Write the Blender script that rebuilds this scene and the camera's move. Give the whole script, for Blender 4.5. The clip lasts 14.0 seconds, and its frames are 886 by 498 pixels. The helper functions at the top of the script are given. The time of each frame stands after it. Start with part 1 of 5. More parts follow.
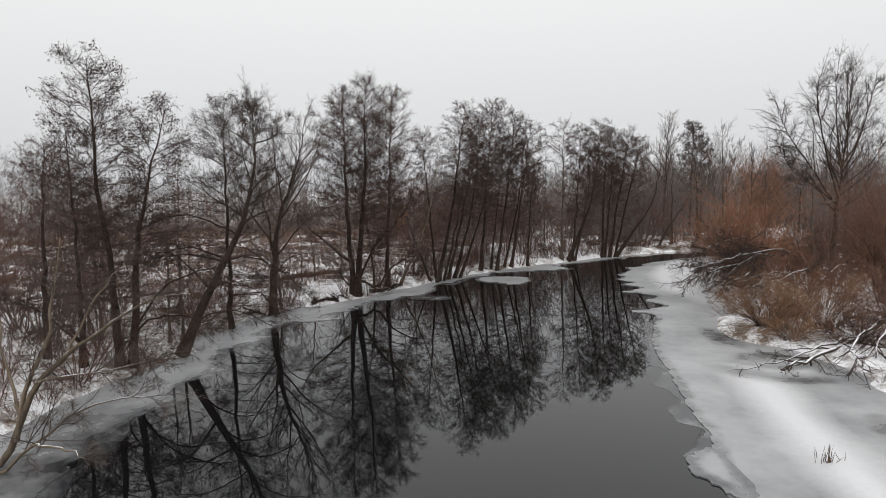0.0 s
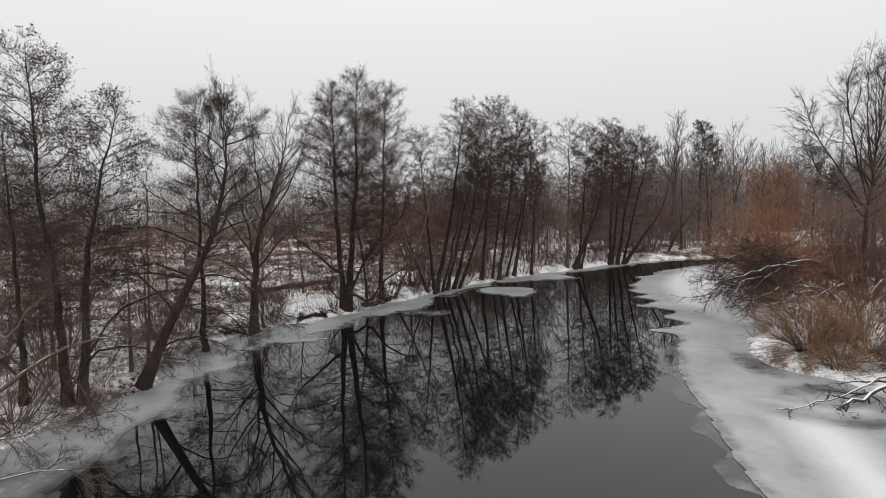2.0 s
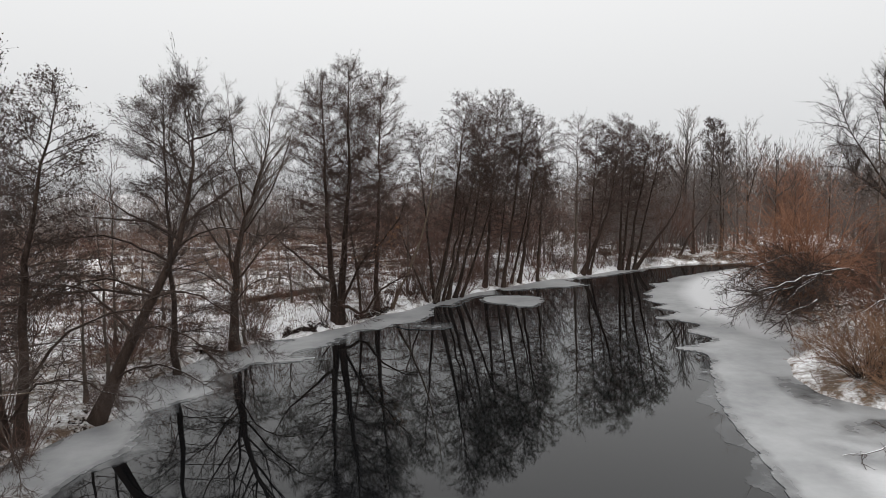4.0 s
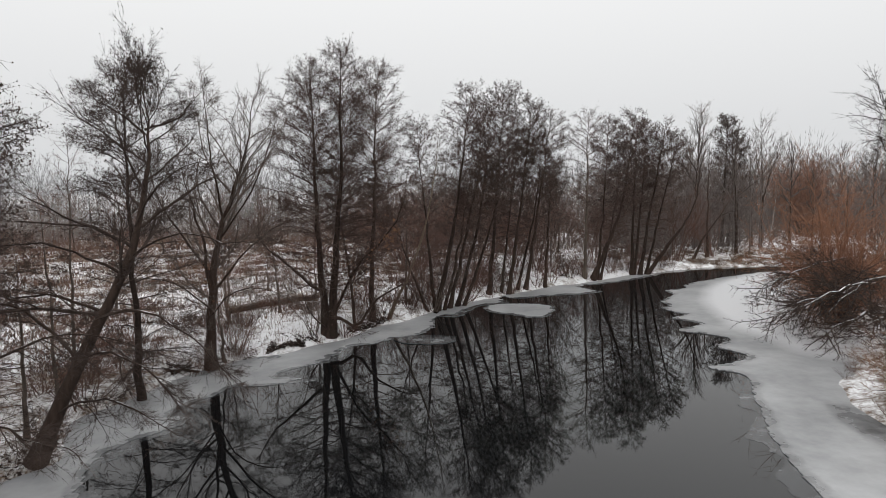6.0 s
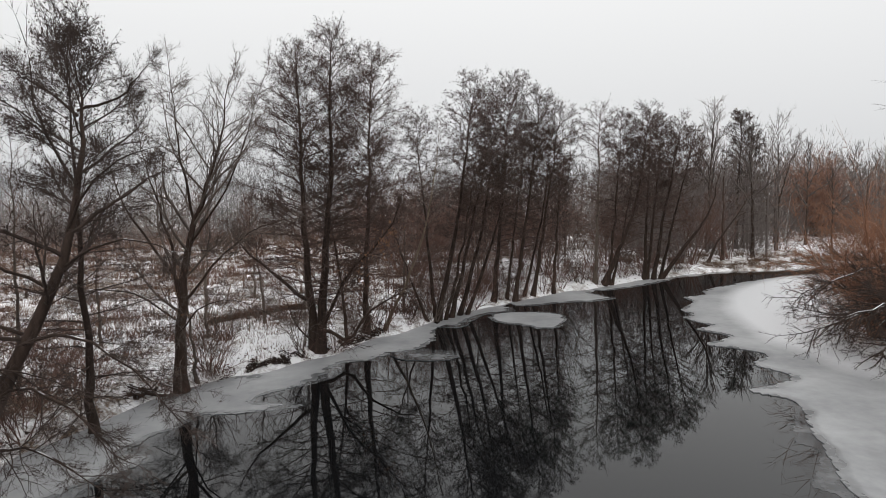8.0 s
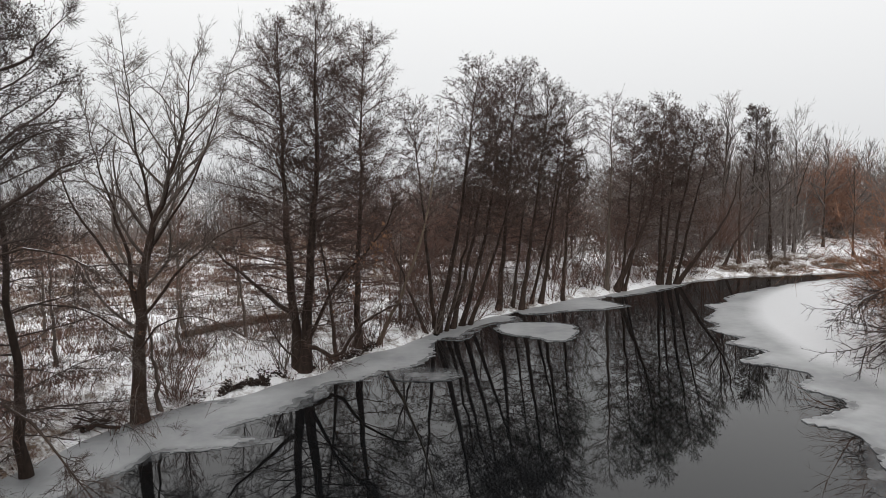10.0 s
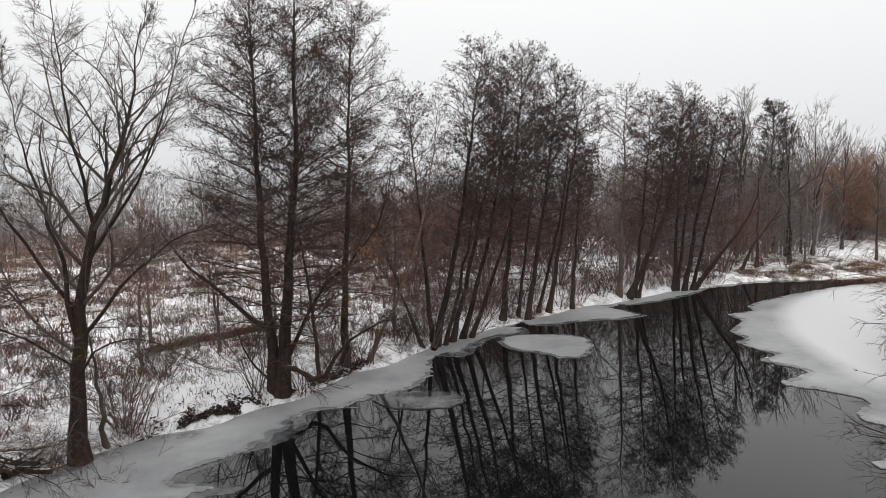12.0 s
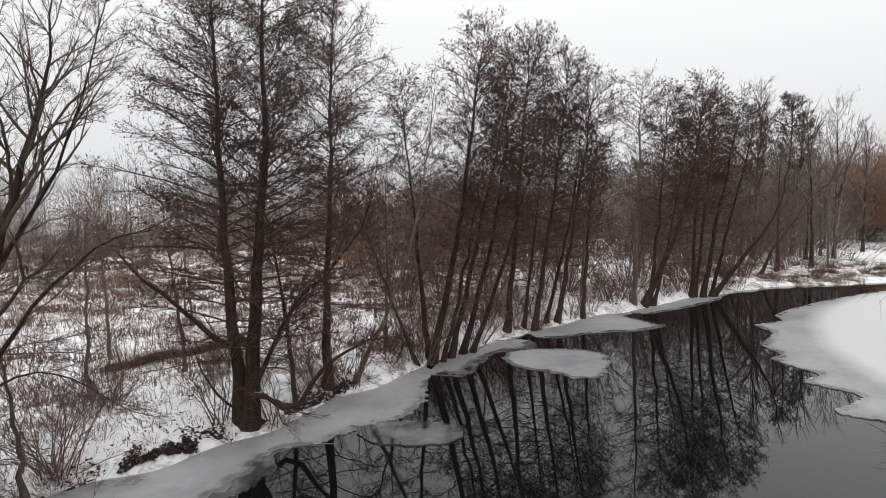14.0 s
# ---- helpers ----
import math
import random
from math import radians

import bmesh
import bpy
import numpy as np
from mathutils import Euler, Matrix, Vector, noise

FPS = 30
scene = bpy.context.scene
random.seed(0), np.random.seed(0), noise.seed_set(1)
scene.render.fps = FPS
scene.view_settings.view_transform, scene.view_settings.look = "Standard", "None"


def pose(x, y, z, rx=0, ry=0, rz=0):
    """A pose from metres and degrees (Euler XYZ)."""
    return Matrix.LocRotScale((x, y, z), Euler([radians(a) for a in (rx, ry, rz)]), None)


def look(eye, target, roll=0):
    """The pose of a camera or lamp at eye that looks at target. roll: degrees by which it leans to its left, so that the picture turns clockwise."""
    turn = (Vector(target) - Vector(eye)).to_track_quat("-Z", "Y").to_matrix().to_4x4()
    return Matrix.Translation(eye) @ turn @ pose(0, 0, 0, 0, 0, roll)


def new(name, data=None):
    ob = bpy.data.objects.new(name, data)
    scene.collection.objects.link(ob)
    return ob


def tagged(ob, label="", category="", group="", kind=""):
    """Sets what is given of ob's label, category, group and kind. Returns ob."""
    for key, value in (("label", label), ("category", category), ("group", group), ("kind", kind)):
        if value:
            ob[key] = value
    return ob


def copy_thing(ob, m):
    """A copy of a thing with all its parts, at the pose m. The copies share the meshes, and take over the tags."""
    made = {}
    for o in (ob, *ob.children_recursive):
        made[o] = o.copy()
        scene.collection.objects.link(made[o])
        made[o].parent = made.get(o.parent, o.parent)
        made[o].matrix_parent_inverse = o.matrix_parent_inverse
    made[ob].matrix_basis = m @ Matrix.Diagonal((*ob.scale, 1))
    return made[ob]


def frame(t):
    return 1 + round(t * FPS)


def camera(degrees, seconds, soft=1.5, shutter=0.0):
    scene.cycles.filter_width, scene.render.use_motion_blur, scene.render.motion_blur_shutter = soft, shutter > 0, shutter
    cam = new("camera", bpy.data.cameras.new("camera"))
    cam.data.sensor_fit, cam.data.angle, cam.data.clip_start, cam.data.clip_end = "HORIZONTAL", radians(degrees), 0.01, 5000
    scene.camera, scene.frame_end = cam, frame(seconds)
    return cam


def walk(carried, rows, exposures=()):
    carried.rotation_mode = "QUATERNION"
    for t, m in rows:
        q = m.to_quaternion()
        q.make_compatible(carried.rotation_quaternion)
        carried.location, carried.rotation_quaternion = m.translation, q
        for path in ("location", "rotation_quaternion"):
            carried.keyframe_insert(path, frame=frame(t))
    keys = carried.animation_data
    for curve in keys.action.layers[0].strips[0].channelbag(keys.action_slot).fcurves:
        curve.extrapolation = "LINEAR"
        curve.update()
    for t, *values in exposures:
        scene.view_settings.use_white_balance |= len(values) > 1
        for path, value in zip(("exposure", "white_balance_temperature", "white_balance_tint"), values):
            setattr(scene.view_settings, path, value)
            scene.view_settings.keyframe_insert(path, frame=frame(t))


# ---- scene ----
cam = camera(70.0, 14.0, 0.6)
PATH = [
    (0.0, (0.000, 0.000, 7.000), (-0.103, 9.952, 6.028), -1.03),
    (1.0, (-0.018, 1.719, 7.180), (-0.102, 11.671, 6.207), -1.02),
    (2.0, (-0.076, 3.408, 7.288), (-0.141, 13.360, 6.315), -1.02),
    (3.0, (-0.159, 5.071, 7.340), (-0.208, 15.023, 6.366), -1.01),
    (4.0, (-0.254, 6.713, 7.350), (-0.288, 16.665, 6.377), -1.01),
    (5.0, (-0.350, 8.336, 7.332), (-0.372, 18.289, 6.359), -1.00),
    (6.0, (-0.440, 9.945, 7.294), (-0.450, 19.898, 6.323), -1.00),
    (7.0, (-0.516, 11.543, 7.245), (-0.516, 21.496, 6.275), -0.99),
    (8.0, (-0.572, 13.133, 7.191), (-0.563, 23.086, 6.223), -0.98),
    (9.0, (-0.605, 14.717, 7.135), (-0.590, 24.670, 6.169), -0.98),
    (10.0, (-0.615, 16.300, 7.079), (-0.595, 26.253, 6.116), -0.97),
    (11.0, (-0.601, 17.883, 7.022), (-0.577, 27.836, 6.062), -0.96),
    (12.0, (-0.565, 19.468, 6.962), (-0.540, 29.422, 6.005), -0.95),
    (13.0, (-0.513, 21.059, 6.893), (-0.487, 31.013, 5.940), -0.95),
    (14.0, (-0.450, 22.657, 6.808), (-0.425, 32.612, 5.859), -0.94),
]
EXPOSURES = [(0.0, 0.02), (3.0, 0.03), (8.0, 0.06), (11.0, 0.16), (14.0, 0.21)]
walk(cam, [(t, look(eye, target, roll)) for t, eye, target, roll in PATH], EXPOSURES)

# ---- sky and sun ----
world = bpy.data.worlds.new("overcast_sky")
scene.world = world
world.use_nodes = True
wn, wl = world.node_tree.nodes, world.node_tree.links
wn.clear()
w_out, w_bg = wn.new("ShaderNodeOutputWorld"), wn.new("ShaderNodeBackground")
w_sky, w_mix, w_hsv = wn.new("ShaderNodeTexSky"), wn.new("ShaderNodeMixRGB"), wn.new("ShaderNodeHueSaturation")
w_co, w_sep, w_ramp = wn.new("ShaderNodeTexCoord"), wn.new("ShaderNodeSeparateXYZ"), wn.new("ShaderNodeValToRGB")
w_sky.sky_type, w_sky.sun_disc = "NISHITA", False
w_sky.sun_elevation, w_sky.sun_rotation = radians(28), radians(205)
w_sky.dust_density, w_sky.air_density = 4.0, 1.0
w_hsv.inputs["Saturation"].default_value, w_hsv.inputs["Value"].default_value = 0.05, 0.05
w_ramp.color_ramp.elements[0].position, w_ramp.color_ramp.elements[0].color = 0.0, (0.70, 0.71, 0.725, 1)
w_ramp.color_ramp.elements[1].position, w_ramp.color_ramp.elements[1].color = 1.0, (1.6, 1.6, 1.61, 1)
mid = w_ramp.color_ramp.elements.new(0.28)
mid.color = (0.93, 0.935, 0.94, 1)
upper = w_ramp.color_ramp.elements.new(0.5)
upper.color = (1.08, 1.08, 1.085, 1)
w_mix.inputs[0].default_value = 0.1
wl.new(w_co.outputs["Generated"], w_sep.inputs[0])
wl.new(w_sep.outputs["Z"], w_ramp.inputs[0])
wl.new(w_sky.outputs[0], w_hsv.inputs["Color"])
wl.new(w_ramp.outputs[0], w_mix.inputs[1])
wl.new(w_hsv.outputs[0], w_mix.inputs[2])
wl.new(w_mix.outputs[0], w_bg.inputs["Color"])
wl.new(w_bg.outputs[0], w_out.inputs["Surface"])
w_bg.inputs["Strength"].default_value = 1.0

sun_data = bpy.data.lights.new("sun", "SUN")
sun_data.energy, sun_data.angle, sun_data.color = 0.8, radians(30), (1.0, 0.97, 0.93)
sun = new("sun", sun_data)
sun.matrix_world = look((-20, -50, 45), (0, 30, 0))


# ---- materials ----
def shader(name, rough=0.8, spec=0.3):
    m = bpy.data.materials.new(name)
    m.use_nodes = True
    b = m.node_tree.nodes["Principled BSDF"]
    b.inputs["Roughness"].default_value = rough
    b.inputs["Specular IOR Level"].default_value = spec
    return m, m.node_tree.nodes, m.node_tree.links, b


def noise_tex(n, l, scale, detail=4.0, rough=0.55, stretch=None):
    co, tx = n.new("ShaderNodeTexCoord"), n.new("ShaderNodeTexNoise")
    tx.inputs["Scale"].default_value, tx.inputs["Detail"].default_value, tx.inputs["Roughness"].default_value = scale, detail, rough
    if stretch:
        mp = n.new("ShaderNodeMapping")
        mp.inputs["Scale"].default_value = stretch
        l.new(co.outputs["Object"], mp.inputs[0])
        l.new(mp.outputs[0], tx.inputs["Vector"])
    else:
        l.new(co.outputs["Object"], tx.inputs["Vector"])
    return tx.outputs["Fac"]


def ramp(n, l, fac, stops):
    r = n.new("ShaderNodeValToRGB")
    e = r.color_ramp.elements
    e[0].position, e[0].color = stops[0][0], (*stops[0][1], 1)
    e[1].position, e[1].color = stops[-1][0], (*stops[-1][1], 1)
    for p, c in stops[1:-1]:
        e.new(p).color = (*c, 1)
    l.new(fac, r.inputs[0])
    return r.outputs[0]


def mix(n, l, fac, a, b, mode="MIX"):
    m = n.new("ShaderNodeMixRGB")
    m.blend_type = mode
    for s, v in zip(m.inputs, (fac, a, b)):
        if isinstance(v, (int, float)):
            s.default_value = v
        elif isinstance(v, tuple):
            s.default_value = (*v, 1)
        else:
            l.new(v, s)
    return m.outputs[0]


def maths(n, l, op, a, b=0.0):
    m = n.new("ShaderNodeMath")
    m.operation = op
    for s, v in zip(m.inputs, (a, b)):
        if isinstance(v, (int, float)):
            s.default_value = v
        else:
            l.new(v, s)
    return m.outputs[0]


def bump(n, l, b, height, strength, distance):
    bp = n.new("ShaderNodeBump")
    bp.inputs["Strength"].default_value, bp.inputs["Distance"].default_value = strength, distance
    l.new(height, bp.inputs["Height"])
    l.new(bp.outputs[0], b.inputs["Normal"])


def bark_material(name, dark, light, snow=0.0, scale=9.0):
    """Bark with long fissures, tinted a little from tree to tree; snow lies on what faces up."""
    m, n, l, b = shader(name, 0.9, 0.2)
    f = noise_tex(n, l, scale, 5, 0.6, (1, 1, 0.25))
    g = noise_tex(n, l, 0.7, 2)
    col = ramp(n, l, f, [(0.3, dark), (0.7, light)])
    col = mix(n, l, maths(n, l, "MULTIPLY", g, 0.6), col, tuple(0.5 * (x + y) for x, y in zip(dark, light)))
    info, hs = n.new("ShaderNodeObjectInfo"), n.new("ShaderNodeHueSaturation")
    l.new(maths(n, l, "ADD", maths(n, l, "MULTIPLY", info.outputs["Random"], 0.5), 0.75), hs.inputs["Value"])
    l.new(col, hs.inputs["Color"])
    col = hs.outputs[0]
    if snow:
        geo, sep = n.new("ShaderNodeNewGeometry"), n.new("ShaderNodeSeparateXYZ")
        l.new(geo.outputs["Normal"], sep.inputs[0])
        patch = noise_tex(n, l, 2.2, 3)
        up = maths(n, l, "MULTIPLY", sep.outputs["Z"], maths(n, l, "ADD", patch, snow - 0.5))
        col = mix(n, l, ramp(n, l, up, [(0.36, (0, 0, 0)), (0.46, (1, 1, 1))]), col, (0.8, 0.81, 0.83))
    l.new(col, b.inputs["Base Color"])
    bump(n, l, b, f, 0.6, 0.02)
    return m


BARK_ALDER = bark_material("alder_bark", (0.018, 0.012, 0.010), (0.062, 0.043, 0.034), 0.36)
BARK_RED = bark_material("reddish_bark", (0.019, 0.013, 0.010), (0.064, 0.042, 0.033), 0.36)
BARK_ASH = bark_material("grey_brown_bark", (0.045, 0.036, 0.030), (0.15, 0.12, 0.10), 0.45)
BARK_PALE = bark_material("pale_willow_bark", (0.07, 0.053, 0.04), (0.21, 0.165, 0.12), 0.5)
BARK_BIRCH = bark_material("white_birch_bark", (0.22, 0.21, 0.20), (0.62, 0.61, 0.59), 0.0, 5)
BARK_FALLEN = bark_material("snowy_dead_wood", (0.03, 0.024, 0.02), (0.10, 0.078, 0.062), 0.66)
TWIG_ALDER = bark_material("alder_twigs", (0.026, 0.019, 0.016), (0.070, 0.050, 0.042), 0.0, 3)
# alder twigs again, browner, with the lightening of distance haze in the colour
TWIG_ROW = bark_material("haze_lightened_alder_twigs", (0.044, 0.029, 0.0245), (0.105, 0.068, 0.056), 0.0, 3)
TWIG_RED = bark_material("red_brown_twigs", (0.082, 0.047, 0.037), (0.165, 0.097, 0.077), 0.0, 2)
TWIG_ASH = bark_material("grey_twigs", (0.06, 0.048, 0.041), (0.135, 0.108, 0.093), 0.0, 3)
TWIG_ORANGE = bark_material("orange_willow_twigs", (0.145, 0.074, 0.046), (0.26, 0.135, 0.086), 0.0, 1)
TWIG_RUST = bark_material("rusty_willow_twigs", (0.095, 0.055, 0.040), (0.19, 0.108, 0.078), 0.0, 1)
# orange twigs for the far willow, paled in the colour as haze would
TWIG_DULL = bark_material("haze_dulled_orange_twigs", (0.17, 0.095, 0.068), (0.27, 0.152, 0.108), 0.0, 1)
TWIG_GOLD = bark_material("straw_brown_twigs", (0.15, 0.088, 0.056), (0.29, 0.175, 0.11), 0.0, 1)
# far twigs: distance haze is put into this pale grey base colour
TWIG_FAR = bark_material("haze_paled_far_twigs", (0.16, 0.155, 0.154), (0.24, 0.234, 0.232), 0.0, 0.3)
# middle-distance twigs: brown, lightened and greyed in the colour to imitate haze
TWIG_MIDFAR = bark_material("haze_greyed_brown_twigs", (0.115, 0.097, 0.089), (0.195, 0.165, 0.152), 0.0, 0.5)
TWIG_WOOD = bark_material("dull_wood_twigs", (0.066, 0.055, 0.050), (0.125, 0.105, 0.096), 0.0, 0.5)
WEED = bark_material("dead_weeds", (0.085, 0.055, 0.038), (0.20, 0.14, 0.10), 0.0, 0.8)
RUSSET = bark_material("russet_grass", (0.055, 0.030, 0.019), (0.14, 0.078, 0.048), 0.0, 0.8)
CONE = bark_material("alder_cones", (0.028, 0.020, 0.017), (0.072, 0.052, 0.043), 0.0, 5)
LEAF_DRY = bark_material("dry_leaves", (0.11, 0.058, 0.034), (0.22, 0.12, 0.07), 0.0, 2)

# snowy ground with matted brown grass showing through
SNOW, n, l, b = shader("snowy_ground", 0.85, 0.2)
big, fine, tiny = noise_tex(n, l, 0.11, 5, 0.6), noise_tex(n, l, 1.3, 6, 0.68), noise_tex(n, l, 9.0, 4, 0.7)
cover = maths(n, l, "ADD", maths(n, l, "MULTIPLY", big, 0.55), maths(n, l, "ADD", maths(n, l, "MULTIPLY", fine, 0.6), maths(n, l, "MULTIPLY", tiny, 0.3)))
litter = ramp(n, l, tiny, [(0.25, (0.06, 0.042, 0.03)), (0.75, (0.19, 0.135, 0.095))])
snow_col = ramp(n, l, fine, [(0.2, (0.80, 0.805, 0.82)), (0.8, (0.90, 0.902, 0.91))])
l.new(mix(n, l, ramp(n, l, cover, [(0.69, (0, 0, 0)), (0.84, (1, 1, 1))]), snow_col, litter), b.inputs["Base Color"])
bump(n, l, b, cover, 0.7, 0.12)



# ice: thin, dark and wet at its rim, pale within, with blown snow on top where it lies
ICE, n, l, b = shader("river_ice", 0.4, 0.4)
a_, c_n, d_n = noise_tex(n, l, 0.30, 4, 0.5), noise_tex(n, l, 2.2, 5, 0.6), noise_tex(n, l, 7.0, 4, 0.6)
rim_at, snow_at = n.new("ShaderNodeAttribute"), n.new("ShaderNodeAttribute")
rim_at.attribute_name, snow_at.attribute_name = "rim", "snow"
pale = ramp(n, l, maths(n, l, "ADD", maths(n, l, "MULTIPLY", a_, 0.75), maths(n, l, "MULTIPLY", c_n, 0.25)), [(0.34, (0.19, 0.195, 0.2)), (0.50, (0.29, 0.295, 0.3)), (0.64, (0.37, 0.375, 0.38))])
e_n = noise_tex(n, l, 0.8, 4, 0.6)
inner = maths(n, l, "ADD", rim_at.outputs["Fac"], maths(n, l, "MULTIPLY", maths(n, l, "SUBTRACT", e_n, 0.5), 1.3))
inner_f = ramp(n, l, inner, [(0.05, (0, 0, 0)), (0.8, (1, 1, 1))])
col = mix(n, l, inner_f, (0.025, 0.027, 0.029), pale)
drift = maths(n, l, "ADD", snow_at.outputs["Fac"], maths(n, l, "MULTIPLY", maths(n, l, "SUBTRACT", d_n, 0.5), 0.3))
drift_f = ramp(n, l, drift, [(0.15, (0, 0, 0)), (1.0, (1, 1, 1))])
l.new(mix(n, l, drift_f, col, (0.60, 0.605, 0.615)), b.inputs["Base Color"])
l.new(mix(n, l, inner_f, (0.07, 0.07, 0.07), (0.42, 0.42, 0.42)), b.inputs["Roughness"])
bump(n, l, b, maths(n, l, "MULTIPLY", d_n, drift_f), 0.3, 0.05)

WATER, n, l, b = shader("dark_river_water", 0.006, 0.5)
b.inputs["Base Color"].default_value = (0.004, 0.0045, 0.005, 1)
b.inputs["IOR"].default_value = 1.39
bump(n, l, b, noise_tex(n, l, 0.7, 2, 0.5), 0.02, 0.01)


# ---- mesh helpers ----
def mesh_from(name, verts, faces, material, smooth=False):
    me = bpy.data.meshes.new(name)
    if isinstance(faces, np.ndarray) and faces.shape[1] == 3:
        k = len(faces)
        me.vertices.add(len(verts))
        me.vertices.foreach_set("co", np.asarray(verts, np.float32).ravel())
        me.loops.add(3 * k)
        me.loops.foreach_set("vertex_index", faces.astype(np.int32).ravel())
        me.polygons.add(k)
        me.polygons.foreach_set("loop_start", np.arange(0, 3 * k, 3, dtype=np.int32))
        me.update(calc_edges=True)
    else:
        me.from_pydata(np.asarray(verts).tolist(), [], faces if isinstance(faces, list) else faces.tolist())
    me.materials.append(material)
    me.polygons.foreach_set("use_smooth", np.full(len(me.polygons), smooth))
    me.update()
    return me


def child(name, me, parent, label=""):
    ob = new(name, me)
    ob.parent = parent
    return tagged(ob, label)


def tubes(pts, rad, sides, pointed=False):
    """Verts and triangles of N tapered tubes: pts (N, m, 3), rad (N, m). pointed: each ends in a tip."""
    n, m, _ = pts.shape
    tan = np.gradient(pts, axis=1)
    tan /= np.linalg.norm(tan, axis=2, keepdims=True) + 1e-9
    ref = np.where(np.abs(tan[:, :1, 2:]) > 0.8, np.array([1.0, 0, 0]), np.array([0, 0, 1.0]))
    u = np.cross(tan, np.broadcast_to(ref, tan.shape))
    u /= np.linalg.norm(u, axis=2, keepdims=True) + 1e-9
    v = np.cross(tan, u)
    a = np.arange(sides) * 2 * np.pi / sides
    ring = u[:, :, None, :] * np.cos(a)[None, None, :, None] + v[:, :, None, :] * np.sin(a)[None, None, :, None]
    rings = m - 1 if pointed else m
    verts = (pts[:, :, None, :] + ring * rad[:, :, None, None])[:, :rings].reshape(-1, 3)
    i, j, k = np.meshgrid(np.arange(n), np.arange(rings - 1), np.arange(sides), indexing="ij")
    at = lambda i, j, k: (i * rings + j) * sides + k % sides
    tris = np.stack([at(i, j, k), at(i, j, k + 1), at(i, j + 1, k + 1), at(i, j, k), at(i, j + 1, k + 1), at(i, j + 1, k)], -1).reshape(-1, 3)
    if pointed:
        i, k = np.meshgrid(np.arange(n), np.arange(sides), indexing="ij")
        tip = np.stack([at(i, rings - 1, k), at(i, rings - 1, k + 1), len(verts) + i], -1).reshape(-1, 3)
        verts, tris = np.concatenate([verts, pts[:, -1]]), np.concatenate([tris, tip])
    return verts, tris


def joined(pieces):
    verts, faces, base = [], [], 0
    for v, f in pieces:
        verts.append(v)
        faces.append(f + base)
        base += len(v)
    return np.concatenate(verts), np.concatenate(faces)


def grow(rng, p0, d0, length, segs, wobble, lift):
    """N limbs from p0 along d0, each of its length: points (N, segs + 1, 3)."""
    d = d0 / (np.linalg.norm(d0, axis=1, keepdims=True) + 1e-9)
    out = [p0]
    for _ in range(segs):
        d = d + rng.normal(0, wobble, d.shape) + np.array([0, 0, 1.0]) * lift
        d /= np.linalg.norm(d, axis=1, keepdims=True)
        out.append(out[-1] + d * (length / segs)[:, None])
    return np.stack(out, 1)


def along(pts, idx, s):
    """Places and directions at the fractions s of the limbs idx."""
    m = pts.shape[1] - 1
    f = np.clip(s * m, 0, m - 1e-6)
    k = f.astype(int)
    a, c = pts[idx, k], pts[idx, k + 1]
    return a + (c - a) * (f - k)[:, None], c - a


def side_shoots(rng, tan, angle, flat=0.0):
    """Directions at that angle from tan, all round it or (flat) more to its sides."""
    tan = tan / (np.linalg.norm(tan, axis=1, keepdims=True) + 1e-9)
    r = rng.normal(0, 1, tan.shape)
    r[:, 2] *= 1 - flat
    r -= (r * tan).sum(1, keepdims=True) * tan
    r /= np.linalg.norm(r, axis=1, keepdims=True) + 1e-9
    return tan * np.cos(angle)[:, None] + r * np.sin(angle)[:, None]


def shoots(rng, parents, parent_len, per_metre, lo, hi, angle, frac, segs, wobble, lift, flat=0.0, least=0.12, weight=1.0):
    """A level of branches on the given ones."""
    counts = rng.poisson(parent_len * per_metre * (hi - lo) * weight)
    idx = np.repeat(np.arange(len(parents)), counts)
    s = lo + (hi - lo) * rng.random(len(idx)) ** 0.75
    p, tan = along(parents, idx, s)
    d = side_shoots(rng, tan, rng.normal(angle, 0.17, len(idx)), flat)
    length = np.clip(parent_len[idx] * frac * (1.05 - 0.55 * s) * rng.uniform(0.6, 1.3, len(idx)), least, 9.0)
    return grow(rng, p, d, length, segs, wobble, lift), length


def taper(r0, r1, n, m):
    return np.broadcast_to(np.asarray(r0).reshape(-1, 1), (n, 1)) * (1 - np.linspace(0, 1, m)) + np.asarray(r1).reshape(-1, 1) * np.linspace(0, 1, m)


def smooth_line(pts, count):
    """A Catmull-Rom line of count points through pts."""
    p = np.asarray(pts, float)
    p = np.vstack([2 * p[0] - p[1], p, 2 * p[-1] - p[-2]])
    out = []
    for s in np.linspace(0, len(p) - 3 - 1e-6, count):
        k, f = int(s), s - int(s)
        a, b_, c, d = p[k:k + 4]
        out.append(0.5 * (2 * b_ + (c - a) * f + (2 * a - 5 * b_ + 4 * c - d) * f * f + (3 * b_ - a - 3 * c + d) * f ** 3))
    return np.array(out)


